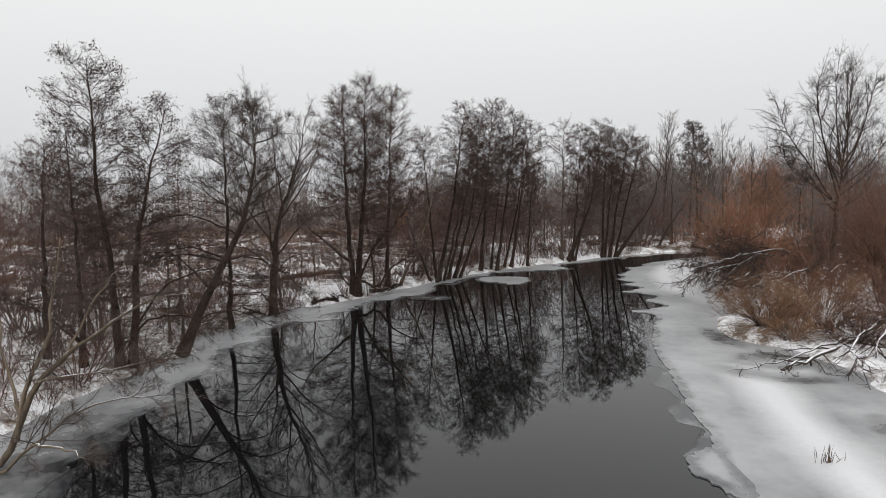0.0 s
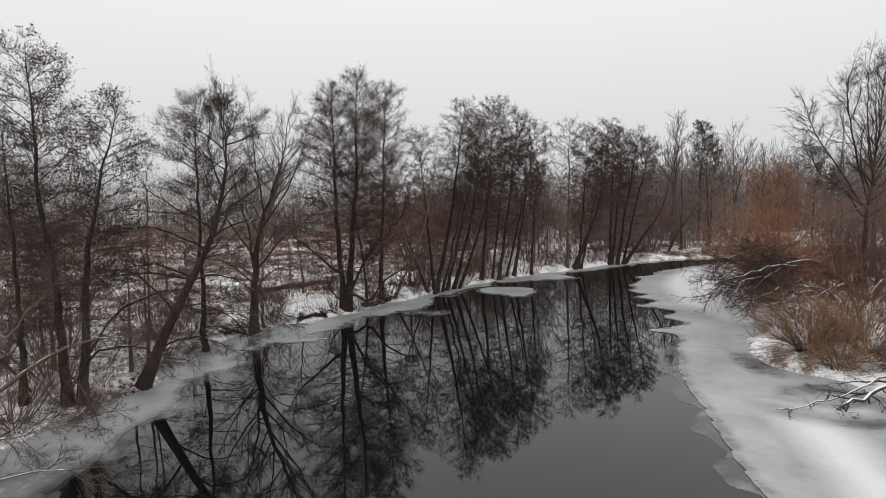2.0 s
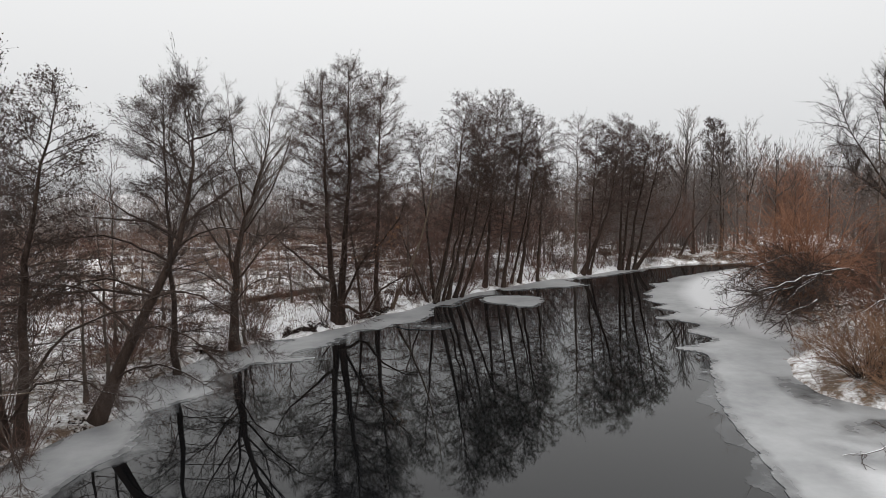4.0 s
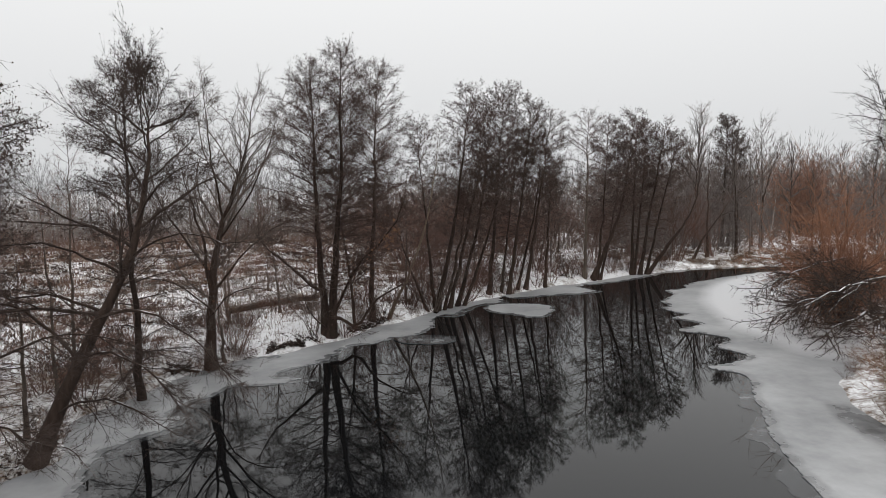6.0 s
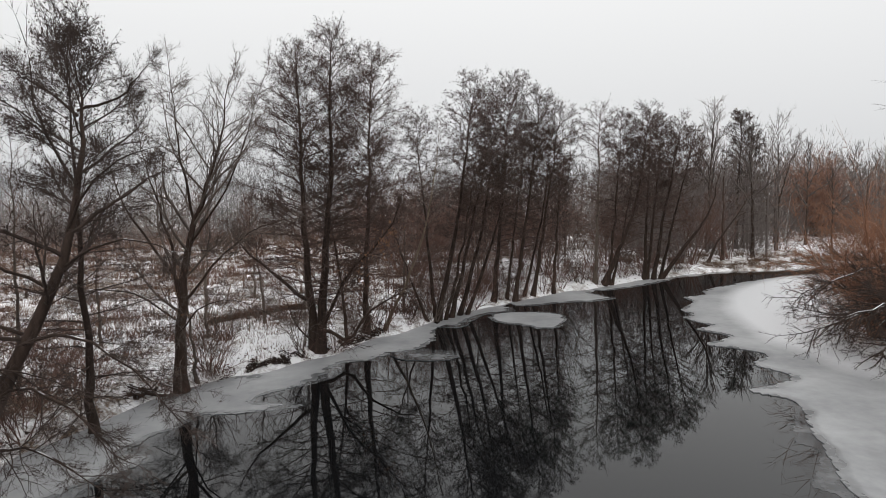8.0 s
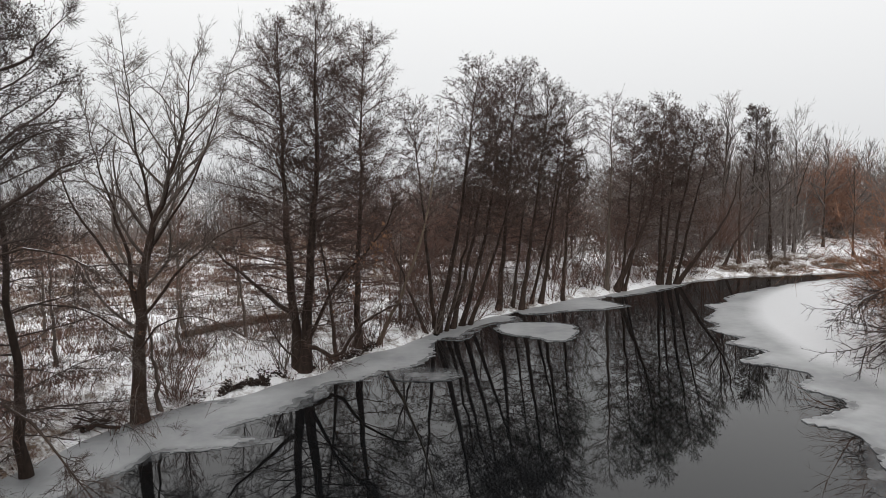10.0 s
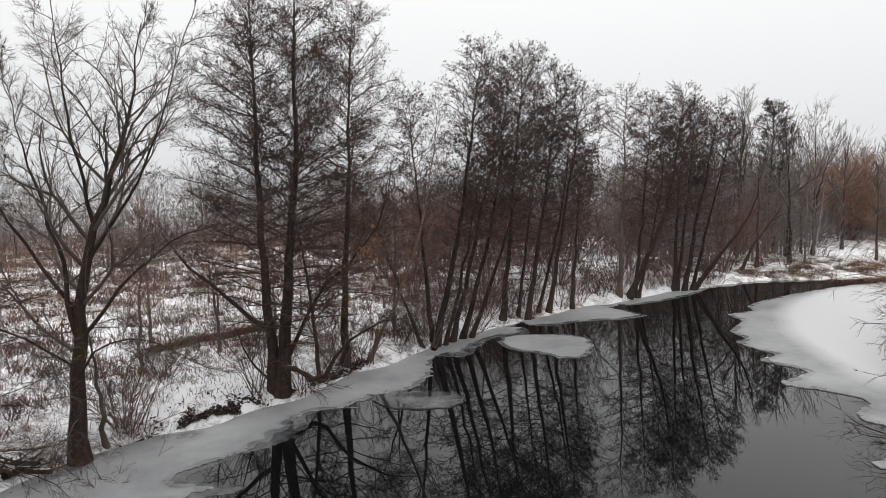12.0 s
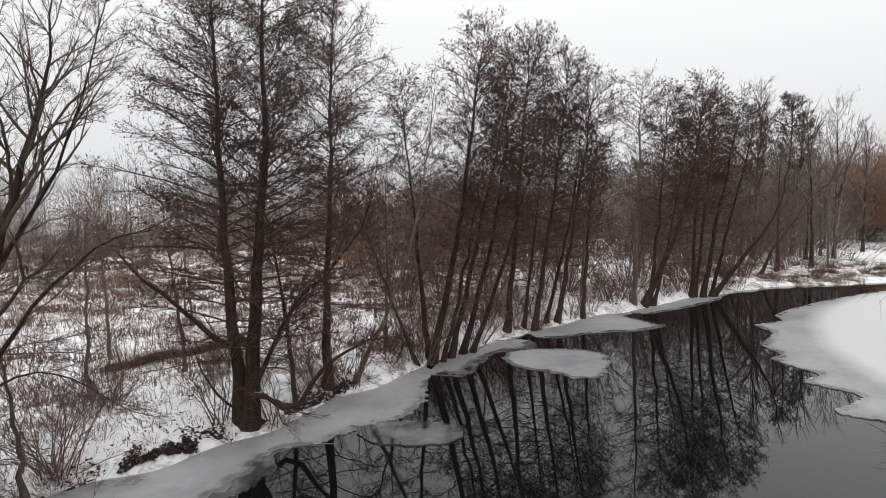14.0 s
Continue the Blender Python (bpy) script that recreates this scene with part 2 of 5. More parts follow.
STYLES = {
    # limbs per metre, where the crown starts, its shape (share of the height below the top: reach as a share of the height), angles from the stem low and high, bend, side twigs
    "alder": dict(limbs=7.2, start=0.13, shape=[(0, 0.04), (0.05, 0.09), (0.16, 0.155), (0.35, 0.205), (0.6, 0.25), (0.87, 0.25)], low=1.45, high=0.72, lift=-0.045, subs=9.0, twigs=12.5, cones=0.42),
    "row": dict(limbs=7.4, start=0.17, shape=[(0, 0.04), (0.05, 0.095), (0.15, 0.15), (0.4, 0.172), (0.65, 0.15), (0.83, 0.11)], low=1.5, high=0.75, lift=-0.03, subs=7.6, twigs=9.5, cones=0.5),
    "open": dict(limbs=5.8, start=0.13, shape=[(0, 0.05), (0.07, 0.12), (0.2, 0.175), (0.45, 0.21), (0.7, 0.24), (0.87, 0.24)], low=1.5, high=0.75, lift=-0.03, subs=9.0, twigs=12.0, cones=0.75),
    "thin": dict(limbs=5.0, start=0.2, shape=[(0, 0.04), (0.15, 0.10), (0.5, 0.15), (0.8, 0.14)], low=1.2, high=0.6, lift=0.01, subs=5.0, twigs=7.0, cones=0.25),
    "bush": dict(limbs=5.0, start=0.1, shape=[(0, 0.08), (0.2, 0.20), (0.5, 0.28), (0.9, 0.26)], low=1.1, high=0.5, lift=0.02, subs=5.0, twigs=7.0, cones=0.0),
    # forking trees: boughs per metre, start, reach, angles, levels
    "broad": dict(forks=2.6, start=0.22, reach=0.31, low=1.15, high=0.5, levels=4),
    "gnarled": dict(forks=1.9, start=0.2, reach=0.30, low=1.4, high=0.75, levels=5, cones=0.22),
    "ash": dict(forks=2.4, start=0.30, reach=0.33, low=0.9, high=0.42, levels=5),
}


def forks(rng, p, d, length, rad, levels, spread=0.55, up=0.035, wobble=0.09, least=0.004):
    """Boughs that divide again and again: pieces of mesh, thickest first."""
    pieces = []
    for k in range(levels):
        last = k == levels - 1
        segs = 1 if last else (5, 3, 2)[min(k, 2)]
        pts = grow(rng, p, d, length, segs, wobble, up)
        pieces.append(tubes(pts, taper(rad, rad * (0.4 if last else 0.66), len(pts), segs + 1), (5, 4, 3)[min(k, 2)], k > 1))
        if last:
            break
        tan = pts[:, -1] - pts[:, -2]
        n, i2 = len(pts), np.repeat(np.arange(len(pts)), 3)
        s2 = rng.uniform(0.2, 0.95, len(i2))
        q, t2 = along(pts, i2, s2)
        d = np.concatenate([side_shoots(rng, tan, np.abs(rng.normal(0.3 * spread, 0.08, n))), side_shoots(rng, tan, rng.normal(spread, 0.12, n)), side_shoots(rng, t2, rng.normal(1.2 * spread, 0.15, len(i2)))])
        p = np.concatenate([pts[:, -1], pts[:, -1], q])
        r_at = rad[i2] * (1 - 0.34 * s2)
        length = np.clip(np.concatenate([length * rng.uniform(0.62, 0.85, n), length * rng.uniform(0.45, 0.7, n), length[i2] * rng.uniform(0.3, 0.6, len(i2))]), 0.15, 9)
        rad = np.clip(np.concatenate([rad * 0.62, rad * 0.52, r_at * 0.42]), least, 1)
    return pieces


def knots(rng, at, size):
    """Little four-sided cones or curled leaves, one at each place."""
    k = len(at)
    off = rng.normal(0, 1, (k, 4, 3))
    off /= np.linalg.norm(off, axis=2, keepdims=True)
    v = (at[:, None, :] + off * np.array([1, 1, 1.35]) * size * rng.uniform(0.5, 1.4, (k, 1, 1))).reshape(-1, 3)
    q = np.arange(k)[:, None, None] * 4 + np.array([[0, 1, 2], [0, 2, 3], [0, 3, 1], [1, 3, 2]])[None]
    return v, q.reshape(-1, 3)


def stem_meshes(rng, line, radius, style, thick=1.0, density=1.0, cone_size=0.02, detail=1.0):
    """One stem through the points of line with its limbs and twigs: pieces of the trunk, the crown and the cones."""
    st = STYLES[style]
    line = smooth_line(np.asarray(line, float) * np.array([1, 1, 0.957 if "forks" in st else 0.975]), 16)
    line[1:-1] += rng.normal(0, 0.035, line[1:-1].shape) * np.array([1, 1, 0.2])
    height = np.linalg.norm(np.diff(line, axis=0), axis=1).sum()
    s = np.linspace(0, 1, 16)
    fork = "forks" in st
    r = radius * (((1 - s) ** (1.25 if fork else 1.0)) * 0.93 + 0.05) * (1 + 0.55 * np.exp(-s * 20))
    trunk = [tubes(line[None], r[None], 9)]
    n = max(4, int(height * (1 - st["start"]) * st["forks" if fork else "limbs"] * density))
    f = st["start"] + (0.985 - st["start"]) * ((np.arange(n) + rng.uniform(0.1, 0.9, n)) / n) ** 0.68
    p, tan = along(line[None], np.zeros(n, int), f)
    tan = tan / np.linalg.norm(tan, axis=1, keepdims=True) * 0.5 + np.array([0, 0, 0.5])
    ang = st["low"] + (st["high"] - st["low"]) * np.clip((f - st["start"]) / (0.97 - st["start"]), 0, 1) ** 0.8 + rng.normal(0, 0.1, n)
    az = np.arange(n) * 2.39996 + rng.normal(0, 0.45, n) + rng.random() * 6.283
    d = tan * np.cos(ang)[:, None] + np.stack([np.cos(az), np.sin(az), np.zeros(n)], 1) * np.sin(ang)[:, None]
    r_here = np.interp(f, s, r)
    if fork:
        length = np.clip(height * st["reach"] * (1.08 - f) ** 0.5 * rng.uniform(0.6, 1.1, n), 0.6, 6) * 0.62
        crown = forks(rng, p, d, length, np.clip(0.55 * r_here, 0.012, 0.05) * thick, st["levels"] - (detail < 0.9) - (detail < 0.7), least=0.0042 * thick)
        tips = crown[-1][0][3 * (len(crown[-1][0]) // 4):]
        tips = tips[rng.random(len(tips)) < st.get("cones", 0) * np.clip(tips[:, 2] / height - 0.2, 0.05, 1) * 1.6]
        return trunk, crown, [knots(rng, tips, cone_size)] if len(tips) else []
    depth, reach = zip(*st["shape"])
    length = np.clip(height * np.interp(1 - f, depth, reach) * rng.uniform(0.5 if style == "open" else 0.68, 1.14, n), 0.25, 6)
    l1 = grow(rng, p, d, length, 6, 0.085 if style in ("open", "alder") else 0.055, st["lift"])
    r1 = np.clip(np.minimum(0.0058 * length + 0.005, 0.5 * r_here), 0.006, 0.04) * thick
    crown = [tubes(l1, taper(r1, r1 * 0.3, n, 7), 4, True)]
    # side branches lie in a flat spray, to both sides of the limb
    i2 = np.repeat(np.arange(n), np.maximum(rng.poisson(length * st["subs"] * detail * (0.16 + 1.4 * f)), 2))
    s2 = 0.14 + 0.86 * rng.random(len(i2)) ** 0.8
    p2, t2 = along(l1, i2, s2)
    n2 = np.clip(length[i2] * 0.34 * (1.2 - s2) + 0.16, 0.2, 0.95) * rng.uniform(0.6, 1.25, len(i2))
    l2 = grow(rng, p2, side_shoots(rng, t2, rng.normal(0.78, 0.16, len(i2)), 0.62), n2, 2, 0.10, -0.01)
    crown.append(tubes(l2, taper(np.clip(0.006 * n2 + 0.003, 0.0042, 0.009) * thick, 0.0034 * thick, len(l2), 3), 3, True))
    i3 = np.repeat(np.arange(len(l2)), rng.poisson(n2 * st["twigs"] * detail))
    p3, t3 = along(l2, i3, 0.15 + 0.85 * rng.random(len(i3)))
    n3 = rng.uniform(0.12, 0.34, len(i3))
    l3 = grow(rng, p3, side_shoots(rng, t3, rng.normal(0.75, 0.2, len(i3)), 0.25), n3, 1, 0.12, 0.0)
    crown.append(tubes(l3, taper(np.full(len(l3), 0.0048 * thick), 0.003 * thick, len(l3), 2), 3, True))
    cones = []
    if st["cones"]:
        both = np.concatenate([l3[:, -1], l3[:, -1], l2[:, -1]])
        both = both[rng.random(len(both)) < st["cones"] * np.clip((both[:, 2] - 0.22 * height) / (0.4 * height), 0.06, 1)]
        cones = [knots(rng, both + rng.normal(0, 0.02, both.shape), cone_size)]
    return trunk, crown, cones


def tree(seed, base, stems, style, label, bark, twig, category="alder tree", thick=1.0, density=1.0, cone_size=0.02, limbs=(), detail=1.0, skirt=0):
    """A tree of one or more stems. stems: (radius, points of its line); limbs: heavy boughs of their own; skirt: low arching boughs round the first stem."""
    rng = np.random.default_rng(seed)
    root = tagged(new("alder_tree" if "alder" in category else category.replace(" ", "_")), label, category)
    root.location = base
    org = np.array(base)
    crown, cones = [], []
    for radius, line in stems:
        t, c, o = stem_meshes(rng, np.asarray(line, float) - org, radius, style, thick, density, cone_size, detail)
        v, f = joined(t)
        child("trunk", mesh_from("trunk", v, f, bark, True), root)
        crown, cones = crown + c, cones + o
    for radius, line in limbs:
        ln = smooth_line(np.asarray(line, float) - org, 10)
        ln[1:-1] += rng.normal(0, 0.03, ln[1:-1].shape)
        v, f = tubes(ln[None], taper(radius, radius * 0.2, 1, 10), 7)
        child("bough", mesh_from("bough", v, f, bark, True), root)
        total = np.array([np.linalg.norm(np.diff(ln, axis=0), axis=1).sum()])
        a1, n1 = shoots(rng, ln[None], total, 3.6, 0.2, 1.0, 0.75, 0.30, 4, 0.10, 0.02, 0.3, 0.4)
        d1 = np.concatenate([a1[:, 1] - a1[:, 0], (ln[-1] - ln[-2])[None]])
        at1, len1 = np.concatenate([a1[:, 0], ln[-1:]]), np.concatenate([n1, [0.2 * total[0]]])
        crown += forks(rng, at1, d1, len1 * 0.62, np.clip(0.009 * len1 + 0.003, 0.006, 0.3 * radius) * thick, 4, 0.6, 0.01, 0.10, 0.0036 * thick)
        if STYLES[style].get("cones", 0) > 0.5:
            tips = a1[:, 1:].reshape(-1, 3)
            tips = np.repeat(tips, 3, axis=0) + rng.normal(0, 0.16, (3 * len(tips), 3))
            cones.append(knots(rng, tips[rng.random(len(tips)) < 0.5], cone_size))
    if skirt:
        first_ = smooth_line(np.asarray(stems[0][1], float) - org, 30)
        at = first_[(rng.uniform(0.10, 0.42, skirt) * 29).astype(int)]
        az = np.arange(skirt) * 2.39996 + rng.normal(0, 0.3, skirt)
        out = np.stack([np.cos(az), np.sin(az), rng.uniform(0.0, 0.55, skirt)], 1)
        crown += forks(rng, at, out, rng.uniform(0.9, 1.7, skirt), rng.uniform(0.012, 0.022, skirt), 5, 0.55, -0.035, 0.11, 0.0034 * thick)
    v, f = joined(crown)
    tagged(child("crown", mesh_from("crown", v, f, twig), root), kind="stuff")
    if cones:
        v, f = joined(cones)
        tagged(child("catkin_spray", mesh_from("catkin_spray", v, f, CONE), root, "small dark cones and shrivelled leaves"), kind="stuff")
    return root


def shrub_mesh(seed, height, spread, stems, lift, levels=2, thick=1.0, sub=5.0, twigs=6.0, trunk=0.018, bare=0.15, split=False):
    """A bush of many stems from one foot."""
    rng = np.random.default_rng(seed)
    a = rng.random(stems) * 2 * np.pi
    out = rng.uniform(0.05, 1.0, stems) ** 0.7 * 1.6 * spread / height
    d = np.stack([np.cos(a) * out, np.sin(a) * out, np.ones(stems)], 1)
    p0 = np.stack([np.cos(a), np.sin(a), np.zeros(stems)], 1) * (rng.random(stems)[:, None] * 0.25 * spread)
    length = height * rng.uniform(0.5, 1.1, stems)
    l1 = grow(rng, p0, d, length, 5, 0.13, lift)
    pieces = [tubes(l1, taper(trunk * thick * np.sqrt(height / 2.5), 0.005 * thick, stems, 6), 3, True)]
    l2, n2 = shoots(rng, l1, length, sub, bare, 1.0, 0.6, 0.42, 2, 0.15, 0.04, 0.0, 0.25)
    pieces.append(tubes(l2, taper(0.008 * thick, 0.003 * thick, len(l2), 3), 3, True))
    if levels > 1:
        l3, n3 = shoots(rng, l2, n2, twigs, 0.1, 1.0, 0.65, 0.6, 1, 0.15, 0.04, 0.0, 0.18)
        pieces.append(tubes(l3, taper(0.006 * thick, 0.0025 * thick, len(l3), 2), 3, True))
    return joined(pieces) if not split else (pieces[0], joined(pieces[1:]))


# ---- the river's plan ----
LEFT_SHORE = [(-16, -60), (-15, -20), (-14.4, 0), (-13.8, 14), (-13.0, 19.2), (-12.8, 21.8), (-12.2, 24.4), (-11.2, 26.4), (-12.0, 28.4), (-12.4, 29.9), (-11.6, 31.4),
              (-11.0, 33.6), (-10.3, 35.2), (-9.2, 36.5), (-7.8, 37.7), (-6.4, 39.0), (-5.2, 40.2), (-4.2, 42.4), (-2.2, 44.8), (0, 48.0), (2.5, 50.7), (5, 53), (8, 55.6), (10.5, 57), (14, 59.8),
              (17.2, 61.6), (21.4, 63.8), (26, 64.2), (31.5, 65.4), (45, 69), (80, 76), (140, 84)]
RIGHT_SHORE = [(15, -60), (15, -20), (14.8, 0), (14.5, 14), (14.3, 19.5), (14.2, 20.8), (14.8, 22.8), (14.1, 25.4), (12.9, 27.2), (12.6, 28.6), (13.3, 31.2), (15.0, 33.6), (17.5, 36.5),
               (19.5, 41), (21.5, 46), (24, 50.5), (28, 54.5), (34, 57.5), (45, 61.5), (80, 69), (140, 77)]
left_line, right_line = smooth_line(LEFT_SHORE, 130), smooth_line(RIGHT_SHORE, 90)
river_ring = np.vstack([left_line, right_line[::-1]])


def river_distance(x, y):
    """Metres from the river's shore, minus inside it."""
    p = np.stack([x, y], -1)
    best = np.full(x.shape, 1e9)
    inside = np.zeros(x.shape, bool)
    for a, c in zip(river_ring, np.roll(river_ring, -1, axis=0)):
        e = c - a
        t = np.clip(((p - a) @ e) / (e @ e + 1e-9), 0, 1)
        best = np.minimum(best, ((p - a - t[..., None] * e) ** 2).sum(-1))
        cross = (a[1] > y) != (c[1] > y)
        with np.errstate(divide="ignore", invalid="ignore"):
            inside ^= cross & (x < (c[0] - a[0]) * (y - a[1]) / (c[1] - a[1]) + a[0])
    return np.where(inside, -1, 1) * np.sqrt(best)


# the same distance read off a half-metre table, for quick use
TX0, TY0, TS = -90.0, -12.0, 0.5
TABLE = river_distance(*np.meshgrid(np.arange(TX0, 126, TS), np.arange(TY0, 150, TS)))


def shore_distance(x, y):
    x, y = np.asarray(x, float), np.asarray(y, float)
    fx = np.clip((x - TX0) / TS, 0, TABLE.shape[1] - 1.001)
    fy = np.clip((y - TY0) / TS, 0, TABLE.shape[0] - 1.001)
    i, j = fx.astype(int), fy.astype(int)
    u, v = fx - i, fy - j
    return (TABLE[j, i] * (1 - u) + TABLE[j, i + 1] * u) * (1 - v) + (TABLE[j + 1, i] * (1 - u) + TABLE[j + 1, i + 1] * u) * v


def waves(x, y, seed, size):
    """Cheap smooth noise of sines, about -1 to 1."""
    rng = np.random.default_rng(seed)
    out = 0
    for _ in range(7):
        a, k, ph = rng.random() * 6.283, rng.uniform(0.5, 1.6) / size, rng.random() * 6.283
        out = out + np.sin((x * np.cos(a) + y * np.sin(a)) * k * 6.283 + ph)
    return out / 3.5


def ground_height(x, y, exact=False):
    x, y = np.asarray(x, float), np.asarray(y, float)
    d = (river_distance(x, y) if exact else shore_distance(x, y)) + 0.18 * waves(x, y, 3, 2.3) * 1.0
    bank = np.where(d < 0, np.maximum(d * 0.9, -0.9), 0.38 * (1 - np.exp(-np.maximum(d, 0) / 0.5)) + 0.25 * (1 - np.exp(-np.maximum(d, 0) / 6)))
    rough = np.clip(d, 0, 1) * (0.07 * waves(x, y, 5, 1.7) + 0.10 * waves(x, y, 6, 6.0) + 0.15 * waves(x, y, 8, 30.0))
    return bank + rough


def axis_steps(lo, hi, step, far):
    core = np.arange(lo, hi + 1e-6, step)
    out, s, x = [], step, hi
    while x < far:
        s *= 1.16
        x += s
        out.append(x)
    low, s, x = [], step, lo
    while x > -far:
        s *= 1.16
        x -= s
        low.append(x)
    return np.concatenate([low[::-1], core, out])


gx, gy = axis_steps(-34, 36, 0.4, 2500), axis_steps(0, 76, 0.4, 2500)
X, Y = np.meshgrid(gx, gy)
Z = ground_height(X, Y, True)
gv = np.stack([X, Y, Z], -1).reshape(-1, 3)
r_, c_ = np.meshgrid(np.arange(len(gy) - 1), np.arange(len(gx) - 1), indexing="ij")
i0 = r_ * len(gx) + c_
gq = np.stack([i0, i0 + 1, i0 + 1 + len(gx), i0 + len(gx)], -1).reshape(-1, 4)
ground = tagged(new("ground", mesh_from("ground", gv, gq, SNOW, True)), "snowy flood meadow and banks with brown grass showing through", "ground", kind="structure")

# water: one level sheet that follows the channel
wv = [(p[0] + dx, p[1], 0.0) for p, dx in [(q, -1.5) for q in left_line] + [(q, 1.5) for q in right_line[::-1]]]
water = tagged(new("water", mesh_from("water", wv, [list(range(len(wv)))], WATER)), "still dark river water mirroring the bare trees", "water", kind="structure")


def floor_z(x, y):
    return float(ground_height(np.array([x]), np.array([y]))[0])


# ---- ice ----
def ring_distance(x, y, ring):
    """Metres inside the ring (minus: outside)."""
    p = np.stack([x, y], -1)
    best, inside = np.full(x.shape, 1e9), np.zeros(x.shape, bool)
    near = np.zeros(p.shape)
    for a, c in zip(ring, np.roll(ring, -1, axis=0)):
        e = c - a
        t = np.clip(((p - a) @ e) / (e @ e + 1e-9), 0, 1)
        q = a + t[..., None] * e
        d = ((p - q) ** 2).sum(-1)
        near = np.where((d < best)[..., None], q, near)
        best = np.minimum(best, d)
        with np.errstate(divide="ignore", invalid="ignore"):
            inside ^= ((a[1] > y) != (c[1] > y)) & (x < (c[0] - a[0]) * (y - a[1]) / (c[1] - a[1]) + a[0])
    return np.where(inside, 1, -1) * np.sqrt(best), near


SNOW_BANDS = [[(10.5, 24.0), (11.2, 23.6), (12.2, 23.0), (13.0, 22.9), (13.0, 22.6), (12.0, 22.6), (11.0, 23.3)],
              [(9.9, 22.6), (9.0, 17.8), (8.6, 15.1), (8.3, 12.0), (8.0, 6.0), (9.8, 6.0), (10.1, 12.0), (10.6, 15.4), (11.0, 17.9), (11.6, 21.4)],
              [(13.9, 41), (14.7, 46), (16.0, 50), (18.5, 54.6), (22.8, 58.8), (28, 61.2), (40, 62), (30, 54), (23, 45), (19, 36), (15.0, 35.2)]]
WET = [(12.2, 28.2, 0.9, 2.1), (12.5, 21.7, 1.7, 0.5), (12.3, 16.5, 0.8, 2.0), (12.6, 24.9, 1.5, 0.8), (-10.6, 16.4, 1.9, 4.6), (-12.3, 26.0, 0.7, 3.5), (-10.2, 35.2, 0.6, 1.2), (-8.2, 37.0, 0.8, 0.6)]


def ice_sheet(name, label, outline, top=0.03, step=0.2, fade=0.8, ragged=0.06, seed=1, paleness=1.0, edge=0.35):
    """A sheet of ice on a fine grid whose border follows an uneven outline. It carries how far in from open water it is, and the snow on it."""
    rng = np.random.default_rng(seed)
    ring = smooth_line(list(outline) + [outline[0]], len(outline) * 7)[:-1]
    ring = ring + rng.normal(0, ragged, ring.shape) * (np.abs(ring[:, 1:]) < 70)
    lo, hi = np.maximum(ring.min(0), (-18, -6)) - step, np.minimum(ring.max(0), (36, 66)) + step
    gx_, gy_ = np.arange(lo[0], hi[0], step), np.arange(lo[1], hi[1], step)
    X_, Y_ = np.meshgrid(gx_, gy_)
    d, near = ring_distance(X_, Y_, ring)
    keep = d > -step * 0.7
    X_, Y_ = np.where(keep & (d < 0), near[..., 0], X_), np.where(keep & (d < 0), near[..., 1], Y_)
    r, q = np.meshgrid(np.arange(len(gy_) - 1), np.arange(len(gx_) - 1), indexing="ij")
    w = len(gx_)
    k = r * w + q
    quad = np.stack([k, k + 1, k + 1 + w, k + w], -1).reshape(-1, 4)
    flat = keep.ravel()
    quad = quad[flat[quad].all(1) & (np.maximum(d, 0).ravel()[quad].max(1) > 0)]
    used_, inv = np.unique(quad, return_inverse=True)
    quad = inv.reshape(-1, 4)
    x, y, dist = X_.ravel()[used_], Y_.ravel()[used_], np.maximum(d.ravel()[used_], 0)
    land = shore_distance(x, y)
    rim = np.clip(np.where(land > -0.9, np.maximum(dist, fade), dist) / fade, edge, 1) * paleness
    for wx, wy, ax, ay in WET:
        rim = rim * (1 - 0.62 * np.exp(-(((x - wx) / ax) ** 2 + ((y - wy) / ay) ** 2) ** 2))
    snow = np.zeros(len(x))
    for band in SNOW_BANDS:
        s, _ = ring_distance(x, y, smooth_line(band + band[:1], 60)[:-1])
        snow = np.maximum(snow, np.clip((s + 0.5) / 1.3, 0, 1))
    z = top + 0.05 * snow + 0.0 * x
    bm = bmesh.new()
    vs = [bm.verts.new(p) for p in zip(x, y, z)]
    for a in quad.tolist():
        try:
            bm.faces.new([vs[i] for i in a])
        except ValueError:
            pass
    edge = [e for e in bm.edges if len(e.link_faces) == 1]
    out = bmesh.ops.extrude_edge_only(bm, edges=edge)["geom"]
    for g in out:
        if isinstance(g, bmesh.types.BMVert):
            g.co.z = top - 0.03 if top < 0.03 else top - 0.04
    me = bpy.data.meshes.new(name)
    bm.to_mesh(me)
    bm.free()
    extra = len(me.vertices) - len(x)
    for key, values in (("rim", rim), ("snow", snow)):
        me.attributes.new(key, "FLOAT", "POINT").data.foreach_set("value", np.concatenate([values, np.full(extra, 0.55 * paleness if key == "rim" else 0.0)]).astype(np.float32))
    me.materials.append(ICE)
    return tagged(new(name, me), label, "ice")


